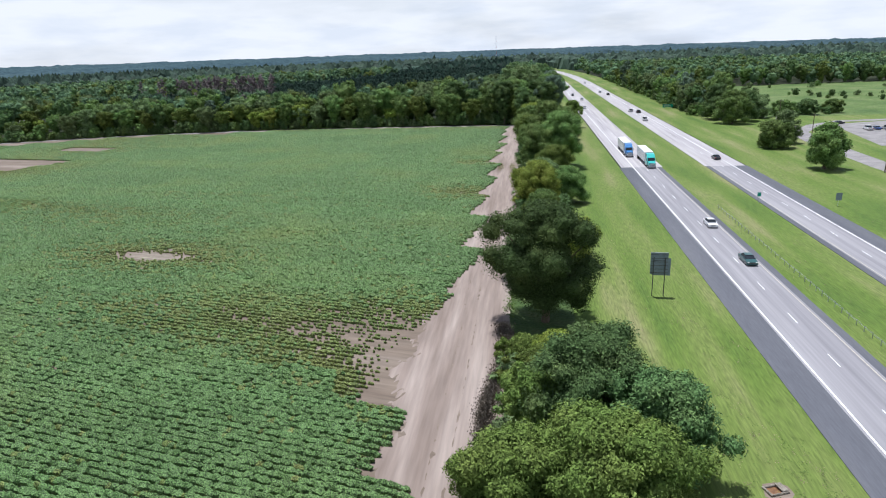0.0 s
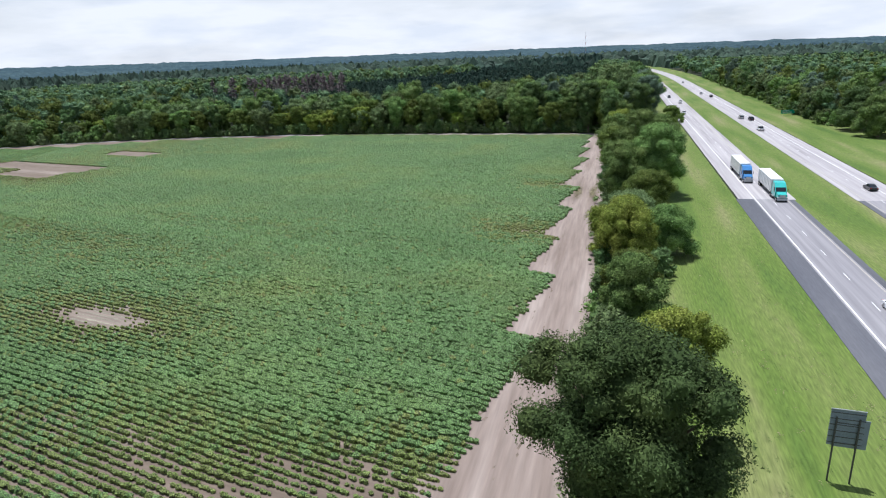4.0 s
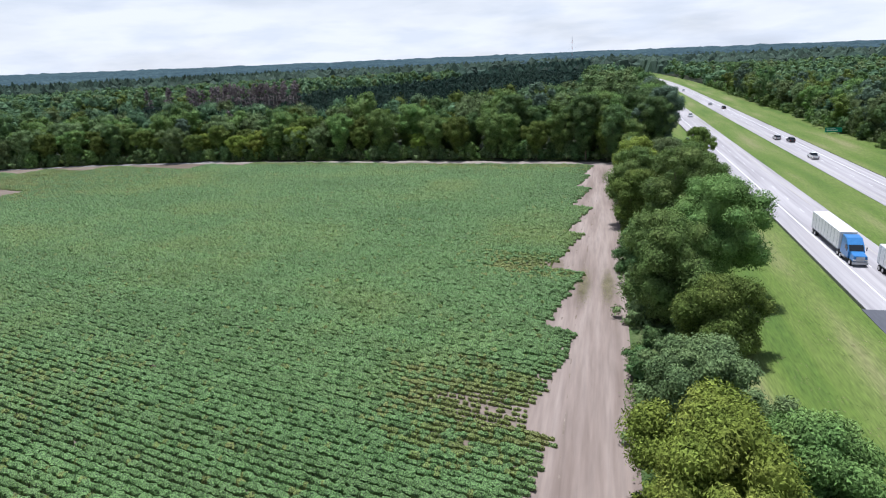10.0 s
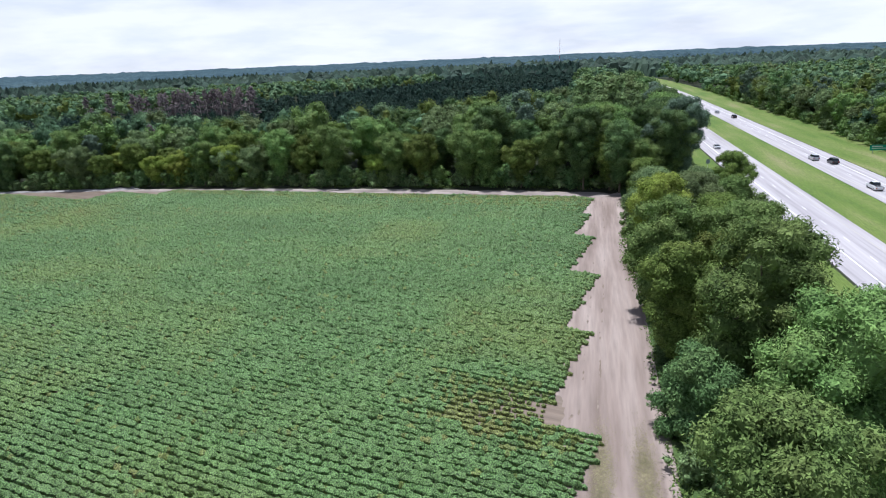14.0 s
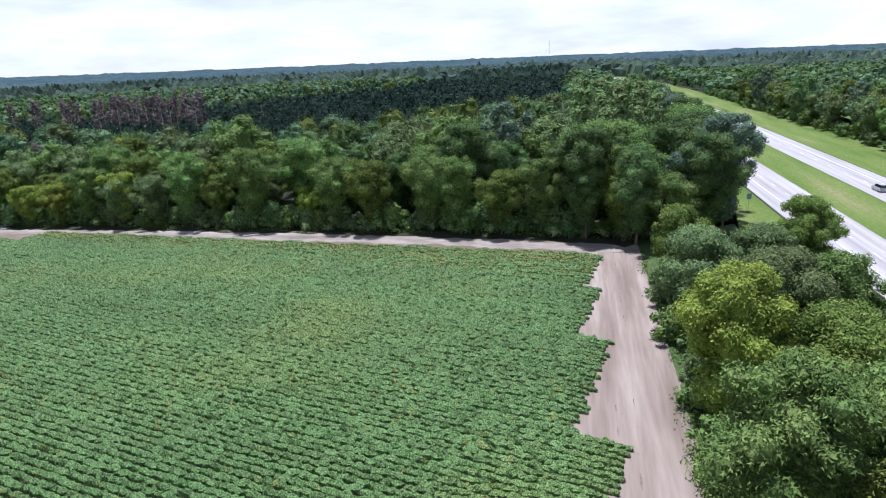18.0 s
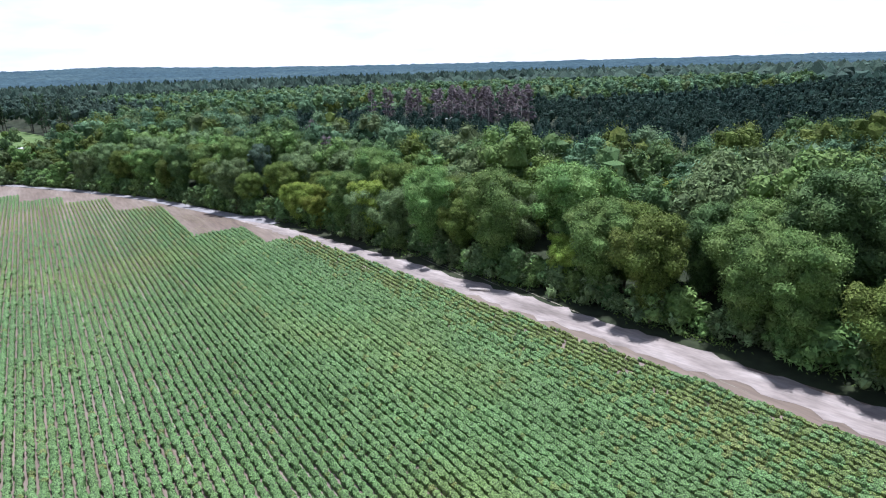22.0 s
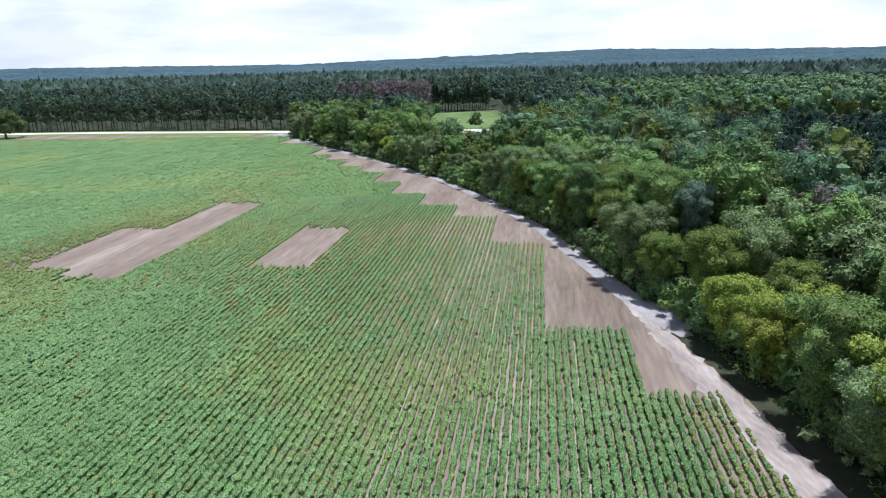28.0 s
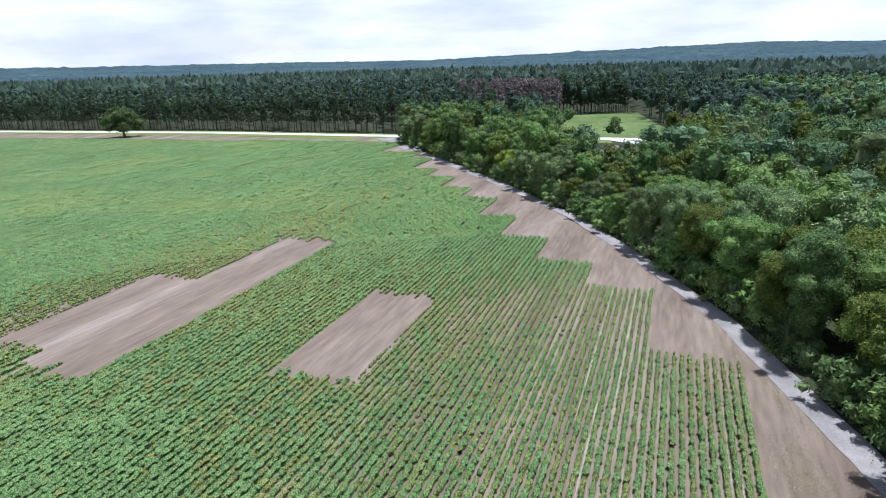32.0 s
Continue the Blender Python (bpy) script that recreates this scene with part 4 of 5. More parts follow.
def wood_trees():
    protos = []
    for i, (h, r, z0, mat, label) in enumerate(SPECIES):
        t = tree("tree", label, 300 + i, h, r, z0, mat, lobes=34, ncard=22000, size=0.205, shape="wood", r=0.24, group="woodland trees")
        protos.append((t, h))
    for i in range(6):  # lighter builds of the same kinds for the ranks behind
        h, r, z0, mat, label = SPECIES[i]
        t = tree("tree", label, 340 + i, h, r, z0 * 0.4, mat, lobes=22, ncard=4600, size=0.40, shape="wood", r=0.24, group="woodland trees")
        protos.append((t, h))
    rng = np.random.default_rng(21)
    first = [True] * len(protos)

    def put(i, x, y, sc, lean=0):
        if gap(x, y):
            sc *= 0.68
        m = pose(x, y, -0.1, rng.uniform(-3, 3), rng.uniform(-3, 3), rng.uniform(0, 360))
        t = protos[i][0]
        if first[i]:
            t.matrix_basis = m
            t.scale = (sc, sc, sc)
            first[i] = False
            return
        c = copy_thing(t, m)
        c.scale = (sc, sc, sc * rng.uniform(0.92, 1.1))

    # three ranks along the woods' edge, from the highway corner to the lane's far end
    x = 17.0
    while x > -420:
        step = rng.uniform(7.4, 11.2) * (1.0 if x > -240 else 1.25)
        hs = np.interp(x, [-420, -330, -200, -140, -60, 17], [0.85, 0.85, 0.86, 0.86, 0.98, 1.08])
        for rank, off in enumerate((1.9, 10.5, 19.0, 27.0)):
            px = x + rng.uniform(-2, 2)
            py = float(woods_line(px)) + off + rng.uniform(-1.5, 2.0) + float(np.interp(px, [-420, -175, -140, -100, -20, 0], [2.2, 3.0, 2.0, 2.2, 1.8, 1.0]))
            if px > 0:
                py = max(py, 313 + off)
            if wood_kind(px, py) == "" or (rank == 3 and rng.random() < 0.3):
                continue
            i = int(rng.choice(6, p=[0.33, 0.16, 0.22, 0.18, 0.08, 0.03] if rank else [0.38, 0.14, 0.26, 0.16, 0.05, 0.01]))
            if -175 < px < -60:     # a lighter, fresher stretch of the woods
                i = int(rng.choice(6, p=[0.30, 0.05, 0.18, 0.32, 0.11, 0.04]))
            put(i + (6 if rank > 1 or px < -290 else 0), px, py, hs * (rng.uniform(0.80, 1.04) if rank == 0 else rng.uniform(0.76, 1.14)) * (0.92, 1.0, 1.06, 1.08)[rank])
        x -= step
    # known bright crowns
    for px, py, sc, i in ((-3, 314, 0.9, 1), (-12, 318, 0.95, 1), (4, 312.5, 0.75, 0), (9, 316, 1.0, 1)):
        put(i, px, py, sc)
    for px, py, sc in ((-121, 325, 0.95), (-139, 328, 0.9), (-165, 330, 0.8)):
        put(4, px, py, sc)
    # along the highway: the woods' west side and the east side
    for k in range(20):
        y = 318 + 9 * k
        put((6 if k > 7 else 0) + int(rng.choice([0, 1, 1, 5])), 11.0 + rng.uniform(-2, 1.8) + min(1.5, 0.3 * k), y, rng.uniform(0.95, 1.12))
    for k in range(34):
        y = 330 + 9.5 * k
        put(6 + int(rng.choice([0, 1, 2, 3, 5])), 90 + rng.uniform(-3, 5) - min(4, k * 0.15), y, rng.uniform(0.8, 1.0))
    for k in range(20):
        put(6 + int(rng.choice([0, 1, 2, 3])), 98 + 11 * k + rng.uniform(-2, 2), 548 + rng.uniform(-4, 4), rng.uniform(0.65, 0.85))
    # the lone tree by the country road, trees at the lane's mouth, the clearing's tree
    for px, py, sc, i in ((-436, 232, 0.8, 3), (-428, 238, 0.75, 2), (-459, 325, 0.62, 3), (-436, 349, 1.0, 3), (-400, 258, 0.95, 2), (-372, 300, 0.6, 3), (-345, 292, 0.6, 4)):
        put(i, px, py, sc)


def undergrowth():
    """Low bushes at the feet of the woods' edge."""
    protos = [tree("bush", "low green bush at the woods' edge", 400 + i, 3.0, 2.4, 0.1, mat, lobes=9, ncard=900, size=0.20, r=0.06, category="bush", group="edge bushes")
              for i, mat in enumerate((M_LEAF_D, M_LEAF, M_LEAF_O))]
    rng = np.random.default_rng(5)
    first = [True] * 3
    for k in range(372):
        if k < 190:
            x = 4 - 2.25 * k + rng.uniform(-1.0, 1.0)
            y = float(woods_line(x)) + rng.uniform(2.8, 6.0)
            if x > -5:
                y = max(y, 312)
        else:
            y = 38 + 3.6 * (k - 190) + rng.uniform(-1, 1)
            x = rng.uniform(-2.0, 0.6) if k % 2 else rng.uniform(0, 9.0)
            if 70 < y < 92:
                continue
        if 262 <= k < 310:
            x, y = rng.uniform(112, 300), rng.uniform(322, 520)
        elif k >= 310:
            x, y = rng.uniform(83.5, 87.5), 332 + 6.5 * (k - 310)
        i = int(rng.integers(3))
        m = pose(x, y, -0.05, 0, 0, rng.uniform(0, 360))
        sc = rng.uniform(0.5, 1.25) * (2.0 if k >= 310 else 1.25 if k >= 190 else 1.75)
        o = protos[i] if first[i] else copy_thing(protos[i], m)
        first[i] = False
        o.matrix_basis = m
        o.scale = (sc, sc, sc)


def pines():
    ps = [pine("pine_tree", "tall pine with a bare pale trunk", 500 + i, h, 2.8, h * 0.20, M_PINE, group="roadside pines") for i, h in enumerate((23, 25, 21))]
    dead = pine("dead_tree", "leafless grey-brown dead tree", 520, 19, 3.0, 6, M_DEAD, ncard=420, size=0.35, group="dead trees", bark=M_WOODGREY)
    rng = np.random.default_rng(8)
    first = [True] * 4

    def put(o, i, x, y, sc):
        m = pose(x, y, -0.1, rng.uniform(-2, 2), rng.uniform(-2, 2), rng.uniform(0, 360))
        t = o if first[i] else copy_thing(o, m)
        first[i] = False
        t.matrix_basis = m
        t.scale = (sc, sc, sc)

    y = -330.0
    while y < 262:
        for off in (13, 18.5):
            yy = y + rng.uniform(-1.5, 1.5)
            xx = float(np.interp(yy, FAR_Y, FAR_X)) - off + rng.uniform(-1.5, 1.5)
            i = int(rng.integers(3))
            put(ps[i], i, xx, yy, rng.uniform(0.9, 1.08))
        y += 4.4 if y > -150 else 7.0
    light = pine("pine_tree", "feathery light green pine behind the woods' corner", 540, 23, 4.0, 4.0, M_PINE_L, ncard=1500, size=0.42, group="corner pines")
    first.append(True)
    for k in range(66):
        put(light, 4, rng.uniform(-15, 8), 337 + 140 * (k + rng.random()) / 66, rng.uniform(0.85, 1.12))
    for k in range(64):     # the clearing's far edge and its north side
        i = int(rng.integers(3))
        x, y = (-570 - 9 * (k % 2) + rng.uniform(-2, 2), 286 + 2.4 * (k // 2 * 1.0)) if k < 52 else (-552 + 9 * (k - 52), 356 + rng.uniform(-2, 3))
        put(ps[i], i, x, y, rng.uniform(0.9, 1.1))
    for x, y, sc in ((-160, 342, 0.95), (-164, 346, 0.9), (-203, 367, 1.0)):
        put(dead, 3, x, y, sc)
    for k in range(90):
        a, q = rng.uniform(0, 6.28), math.sqrt(rng.uniform(0, 1))
        put(dead, 3, -546 + 42 * q * math.cos(a), 266 + 34 * q * math.sin(a), rng.uniform(1.1, 1.35))
    for k in range(40):
        a, q = rng.uniform(0, 6.28), math.sqrt(rng.uniform(0, 1))
        put(dead, 3, -258 + 62 * q * math.cos(a), 488 + 20 * q * math.sin(a), rng.uniform(1.12, 1.35))


HB = np.array([-60.0, -27, 0, 20, 45, 60, 72, 80, 92, 98, 112, 133, 160])
HE = np.array([-0.36, -0.34, -0.02, 0.10, 0.30, 0.5, 0.86, 0.66, 0.36, 0.2, 0.33, 0.46, 0.46])


def rise(x, y):
    """Height of the far land: low ridges on the horizon."""
    r = np.hypot(x + 60, y - 200)
    b = np.degrees(np.arctan2(-(x + 60), y - 200))
    top = 36 + 4500 * np.tan(np.radians(np.interp(b, HB, HE))) - 17
    return top * np.clip((r - 1500) / 3000, 0, 1) ** 1.3


def canopy():
    """The woods beyond the edge trees, crown by crown, out to a mile."""
    rng = np.random.default_rng(31)
    cv, cf = ICO1
    top = cv[:, 2] > -0.35
    ring = np.linspace(0, 2 * math.pi, 7)[:-1]
    low = np.array([(math.cos(a), math.sin(a), -0.45) for a in ring] + [(0.62 * math.cos(a + 0.5), 0.62 * math.sin(a + 0.5), 0.45) for a in ring] + [(0, 0, 0.9)])
    lf = []
    for k in range(6):
        j = (k + 1) % 6
        lf += [(k, j, 6 + k), (j, 6 + j, 6 + k), (6 + k, 6 + j, 12)]
    lf = np.array(lf)
    store = {"d": ([], [], [0]), "e": ([], [], [0]), "o": ([], [], [0]), "b": ([], [], [0]), "y": ([], [], [0]), "q": ([], [], [0]), "p": ([], [], [0]), "x": ([], [], [0])}

    def add(kind, v, f):
        s = store[kind]
        s[0].append(v), s[1].append(f + s[2][0])
        s[2][0] += len(v)

    cx, cy = -60.0, 200.0
    for r0, r1, cell in ((100, 420, 9.2), (420, 820, 9.5), (820, 1650, 17.0)):
        n = int(r1 / cell)
        for i in range(-n, n + 1):
            for j in range(-n, n + 1):
                x, y = cx + (i + rng.uniform(-0.45, 0.45)) * cell, cy + (j + rng.uniform(-0.45, 0.45)) * cell
                r = math.hypot(x - cx, y - cy)
                if not r0 <= r < r1:
                    continue
                b = math.degrees(math.atan2(-(x - cx), y - cy))
                if not -46 < b < 142:
                    continue
                k = wood_kind(x, y)
                if k == "":
                    continue
                wl = float(woods_line(x))
                if x < 16 and x > -420 and y < wl + 25 and k == "d":
                    continue
                fx = float(np.interp(y, FAR_Y, FAR_X))
                if k == "p" and fx - 22 < x < fx:
                    continue
                if k in "xn":
                    continue
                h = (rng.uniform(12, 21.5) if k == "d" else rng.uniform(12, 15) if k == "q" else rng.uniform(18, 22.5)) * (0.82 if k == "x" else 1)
                if x > 84:
                    h *= 0.85
                R = cell * rng.uniform(0.46, 0.74)
                if k in "pq":
                    R *= 0.74
                if k == "x":
                    R *= 0.6
                z = float(rise(np.array(x), np.array(y)))
                sx = np.array([R, R, R * (1.05 if k == "d" else 1.7)])
                c = np.array([x, y, z + h - sx[2] * 0.9])
                if gap(x, y):
                    c[2] -= h * 0.34
                # far broad-leaved crowns take the darker, bluer colour in place of haze
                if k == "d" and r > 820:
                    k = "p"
                if k == "d":
                    k = str(rng.choice(list("deoby"), p=[0.44, 0.22, 0.16, 0.17, 0.01] if r < 420 else [0.56, 0.34, 0.06, 0.04, 0.0]))
                if r1 <= 820:
                    close = np.min(np.hypot(x - PATH[:, 0], y - PATH[:, 1]))
                    nl, m, sz = (14, 1150, 0.31) if close < 190 else (8, 520, 0.50) if close < 330 else (4, 70, 0.9)
                    if k in "pqx":
                        nl, m = min(nl, 2), int(m * 0.35)
                    e = unit(rng, nl) * np.array([0.66, 0.66, 0.55])
                    lob = np.vstack([c + e * sx, [c]])
                    lr = sx * np.append(rng.uniform(0.30, 0.56, nl), 0.74)[:, None]
                    for lc, q in zip(lob, lr):
                        add(k, cv * q * ((0.55 if close < 330 else 0.68) + 0.14 * rng.standard_normal(len(cv)))[:, None] + lc, cf)
                    pick = rng.integers(nl + 1, size=m)
                    e = unit(rng, m)
                    e[:, 2] = np.abs(e[:, 2]) * 1.15 - 0.25
                    pos = lob[pick] + e * lr[pick] * rng.uniform(0.66, 1.18, m)[:, None]
                    v, f = cards(rng, pos, e + np.array([0, 0, 0.3]) + 0.9 * unit(rng, m), np.full(m, sz), e + 0.6 * unit(rng, m))
                    add(k, v, f)
                else:
                    a = rng.uniform(0, 1)
                    ca, sa = math.cos(a), math.sin(a)
                    w = low * (1 + 0.2 * rng.standard_normal(len(low)))[:, None]
                    v = np.stack([w[:, 0] * ca - w[:, 1] * sa, w[:, 0] * sa + w[:, 1] * ca, w[:, 2]], 1) * sx * 1.15 + c
                    v[:6, 2] -= 6
                    add(k, v, lf)
    for kind, mat, name, label in (("d", M_CANOPY, "broadleaf_woods", "dense green broad-leaved woods seen from above"), ("e", M_LEAF_D, "dark_broadleaf_woods", "dark green crowns in dense woods"), ("o", M_LEAF_O, "olive_woods", "olive green crowns in dense woods"), ("b", M_LEAF_B, "fresh_green_woods", "fresh green crowns in dense woods"), ("y", M_LEAF_Y, "yellow_green_woods", "yellow-green crowns in dense woods"), ("q", M_CANOPY_SHADE, "cedar_woods", "dense woods seen from above, coloured very dark for a cloud's shadow"), ("p", M_CANOPY_P, "pine_woods", "dense pine woods and far mixed woods, tinted dark and blue for haze")):
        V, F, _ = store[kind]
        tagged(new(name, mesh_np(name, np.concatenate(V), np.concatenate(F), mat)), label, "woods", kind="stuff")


def distance():
    rng = np.random.default_rng(41)
    na, rs = 520, np.concatenate([np.geomspace(1500, 4680, 85)])
    A = np.radians(np.linspace(-70, 160, na))
    Rr, Aa = np.meshgrid(rs, A, indexing="ij")
    X, Y = -60 - Rr * np.sin(Aa), 200 + Rr * np.cos(Aa)
    Z = rise(X, Y) + 15 + 2.6 * rng.standard_normal(X.shape) + 2.5 * np.sin(X / 90.0) * np.sin(Y / 130.0)
    Z[0] = -1
    n, m = X.shape
    idx = np.arange(n * m).reshape(n, m)
    f = np.stack([idx[:-1, :-1], idx[1:, :-1], idx[1:, 1:], idx[:-1, 1:]], -1).reshape(-1, 4)
    tagged(new("backdrop_woods", mesh_np("backdrop_woods", np.stack([X, Y, Z], -1).reshape(-1, 3), f[:, ::-1], M_FAR)), "unbroken woods and low ridges out to the horizon, blued with painted haze", "woods", kind="stuff")


# ---- vehicles ----
def wheel(parent, x, y, r=0.33, w=0.22):
    t = part("tyre", cyl(B(), (x - w / 2, y, r), (x + w / 2, y, r), r, r, 14), M_TYRE, parent)
    part("rim", cyl(B(), (x - w / 2 - 0.012, y, r), (x + w / 2 + 0.012, y, r), r * 0.58, r * 0.58, 10), M_RIM, t)


def prism(profile, half, taper=0.0, zt=1.0):
    """A side profile of (y, z) points drawn across the width, drawn in towards its top."""
    bm = B()
    zs = [p[1] for p in profile]
    lo, hi = min(zs), max(zs)
    rows = []
    for sx in (-1, 1):
        rows.append([bm.verts.new((sx * (half - taper * (z - lo) / (hi - lo)), y, z)) for y, z in profile])
    n = len(profile)
    for i in range(n):
        j = (i + 1) % n
        bm.faces.new((rows[0][i], rows[0][j], rows[1][j], rows[1][i]))
    bm.faces.new(rows[0][::-1])
    bm.faces.new(rows[1])
    bmesh.ops.recalc_face_normals(bm, faces=bm.faces[:])
    bmesh.ops.bevel(bm, geom=bm.edges[:], offset=0.035, segments=2, affect="EDGES")
    return bm


SHAPES = {
    "sedan": (4.7, 0.9, [(-2.35, 0.35), (-2.3, 0.72), (-1.2, 0.92), (1.5, 0.96), (2.3, 0.88), (2.35, 0.4), (2.2, 0.25), (-2.2, 0.22)], [(-1.25, 0.90), (-0.45, 1.38), (0.75, 1.42), (1.65, 0.94)]),
    "suv": (4.8, 0.95, [(-2.4, 0.4), (-2.35, 0.85), (-1.3, 1.06), (2.3, 1.10), (2.4, 0.5), (2.25, 0.3), (-2.2, 0.28)], [(-1.35, 1.04), (-0.65, 1.66), (1.95, 1.70), (2.3, 1.08)]),
    "pickup": (5.6, 0.98, [(-2.8, 0.45), (-2.75, 0.95), (-1.5, 1.12), (2.75, 1.12), (2.8, 0.55), (2.6, 0.38), (-2.6, 0.34)], [(-1.5, 1.10), (-0.85, 1.78), (0.55, 1.80), (0.85, 1.10)]),
}


def car(kind, colour, label, m, group=""):
    """A car that faces -y."""
    ln, half, body, cabin = SHAPES[kind]
    t = thing("pickup_truck" if kind == "pickup" else "car", label, "pickup truck" if kind == "pickup" else "car", m, group)
    p = PAINT[colour]
    part("body", prism(body, half), p, t)
    part("glasshouse", prism(cabin, half - 0.08, 0.16), M_GLASS, t)
    top = max(z for y, z in cabin)
    ys = sorted(y for y, z in cabin if z > top - 0.08)
    part("roof", box(B(), -half + 0.27, ys[0] - 0.05, top - 0.02, half - 0.27, ys[-1] + 0.05, top + 0.035, 0.015), p, t)
    if kind == "pickup":
        part("cargo_bed", box(B(), -0.8, 1.0, 1.10, 0.8, 2.65, 1.14, 0.01), M_TYRE, t)
    f, b = body[0][0], -body[0][0]
    for sx in (-1, 1):
        part("headlight", box(B(), sx * 0.66 - 0.17, f - 0.02, 0.60, sx * 0.66 + 0.17, f + 0.12, 0.74, 0.02), M_LAMP, t)
        part("tail_light", box(B(), sx * 0.70 - 0.13, b - 0.14, 0.70, sx * 0.70 + 0.13, b + 0.03, 0.88, 0.02), M_TAIL, t)
        part("mirror", box(B(), sx * (half + 0.02) - 0.1, cabin[0][0] + 0.35, cabin[0][1] + 0.02, sx * (half + 0.02) + 0.1, cabin[0][0] + 0.5, cabin[0][1] + 0.16, 0.02), p, t)
        for y in (f + 0.85, b - 0.95):
            wheel(t, sx * (half - 0.1), y)
    part("grille", box(B(), -0.45, f - 0.03, 0.48, 0.45, f + 0.05, 0.66, 0.015), M_POST, t)
    part("bumper", box(B(), -half + 0.1, f - 0.06, 0.28, half - 0.1, f + 0.12, 0.45, 0.03), p, t)
    return t


def semi_truck(paint, label, m):
    """A tractor with a white box trailer; it faces -y, its nose at y = 0."""
    t = thing("semi_truck", label, "truck", m, "lorries on the highway")
    part("trailer", box(B(), -1.3, 6.2, 1.15, 1.3, 20.6, 4.1, 0.04), M_WHITE, t, "white box trailer")
    part("trailer_rail", box(B(), -1.32, 6.3, 1.05, 1.32, 20.5, 1.2, 0.02), M_STEEL, t)
    for k in range(9):
        part("side_rib", box(B(), -1.325, 7.0 + 1.6 * k, 1.2, -1.30, 7.06 + 1.6 * k, 4.0), M_STEEL, t)
    part("hood", prism([(0.05, 0.9), (0.1, 1.75), (1.9, 2.05), (1.9, 0.9)], 1.05, 0.12), paint, t)
    part("cab", prism([(1.85, 0.9), (1.95, 2.05), (2.6, 3.0), (3.6, 3.85), (5.2, 4.0), (5.4, 0.9)], 1.24, 0.08), paint, t)
    part("windshield", prism([(1.90, 2.10), (2.50, 2.95), (2.56, 2.95), (1.96, 2.10)], 1.05), M_GLASS, t)
    for sx in (-1, 1):
        part("side_window", box(B(), sx * 1.235 - 0.015, 2.6, 2.15, sx * 1.235 + 0.015, 3.4, 2.85, 0.01), M_GLASS, t)
        part("headlight", box(B(), sx * 0.85 - 0.18, -0.02, 1.0, sx * 0.85 + 0.18, 0.15, 1.25, 0.03), M_LAMP, t)
        part("fuel_tank", cyl(B(), (sx * 0.98, 3.2, 0.75), (sx * 0.98, 4.8, 0.75), 0.33, 0.33, 12), M_STEEL, t)
        part("mirror", box(B(), sx * 1.42 - 0.06, 1.95, 2.1, sx * 1.42 + 0.06, 2.1, 2.75, 0.02), M_POST, t)
        part("exhaust_stack", cyl(B(), (sx * 1.12, 5.5, 1.0), (sx * 1.12, 5.5, 3.9), 0.08, 0.08, 8), M_STEEL, t)
        for y in (1.0, 4.9, 6.2, 18.2, 19.5):
            wheel(t, sx * 1.05, y, 0.5, 0.5 if y > 2 else 0.3)
    part("grille", box(B(), -0.62, -0.03, 0.95, 0.62, 0.08, 1.65, 0.03), M_STEEL, t)
    part("bumper", box(B(), -1.15, -0.12, 0.45, 1.15, 0.15, 0.85, 0.05), M_STEEL, t)
    part("chassis", box(B(), -0.45, 1.0, 0.7, 0.45, 8.0, 1.0, 0.02), M_POST, t)
    return t


ZR = 0.10
semi_truck(M_TEAL, "teal semi truck pulling a white box trailer", pose(37.0, 191, ZR))
semi_truck(M_BLUE, "blue semi truck pulling a white box trailer", pose(33.6, 212, ZR))
for kind, colour, label, x, y, turn in (
        ("sedan", "dark_green", "dark blue-green sedan on the highway", 37.0, 105, 0),
        ("sedan", "white", "white sedan on the highway", 37.0, 128, 0),
        ("sedan", "silver", "silver sedan on the highway", 33.6, 389, 0),
        ("pickup", "white", "white pickup on the highway", 37.0, 452, 0),
        ("suv", "black", "black car far along the highway", 33.6, 496, 0),
        ("sedan", "red", "red car far along the highway", 37.0, 600, 0),
        ("sedan", "white", "white car far along the highway", 33.6, 640, 0),
        ("sedan", "black", "black sedan on the far carriageway", 59.4, 206, 180),
        ("suv", "silver", "silver car on the far carriageway", 56.6, 362, 180),
        ("suv", "black", "black sport utility car on the far carriageway", 59.6, 355, 180),
        ("pickup", "white", "white pickup on the far carriageway", 56.6, 318, 180),
        ("sedan", "silver", "silver sedan far along the far carriageway", 56.6, 520, 180),
        ("suv", "black", "black car far along the far carriageway", 59.6, 492, 180),
        ("sedan", "white", "white car far along the far carriageway", 56.6, 660, 180)):
    car(kind, colour, label, pose(x, y, ZR, 0, 0, turn), "highway traffic")
car("pickup", "white", "white pickup on the gravel lane", pose(-387, 233.5, 0.05, 0, 0, -62))
car("suv", "white", "white car parked under trees by a house", pose(-326, 300, 0.0, 0, 0, 40))
PARKED = ("white", "black", "silver", "blue", "red", "white", "silver", "black")
for k in range(16):
    row, col = divmod(k, 8)
    c = PARKED[(k * 3) % 8]
    car(("sedan", "suv", "pickup")[k % 3], c, f"{c} car parked on pale gravel", pose(133 + 3.4 * col, 240 + 26 * row + 0.8 * (k % 2), 0.07, 0, 0, 175 + 3 * (k % 4)), "parked cars")
car("sedan", "black", "black car on the frontage drive", pose(131, 286, 0.08, 0, 0, 110))


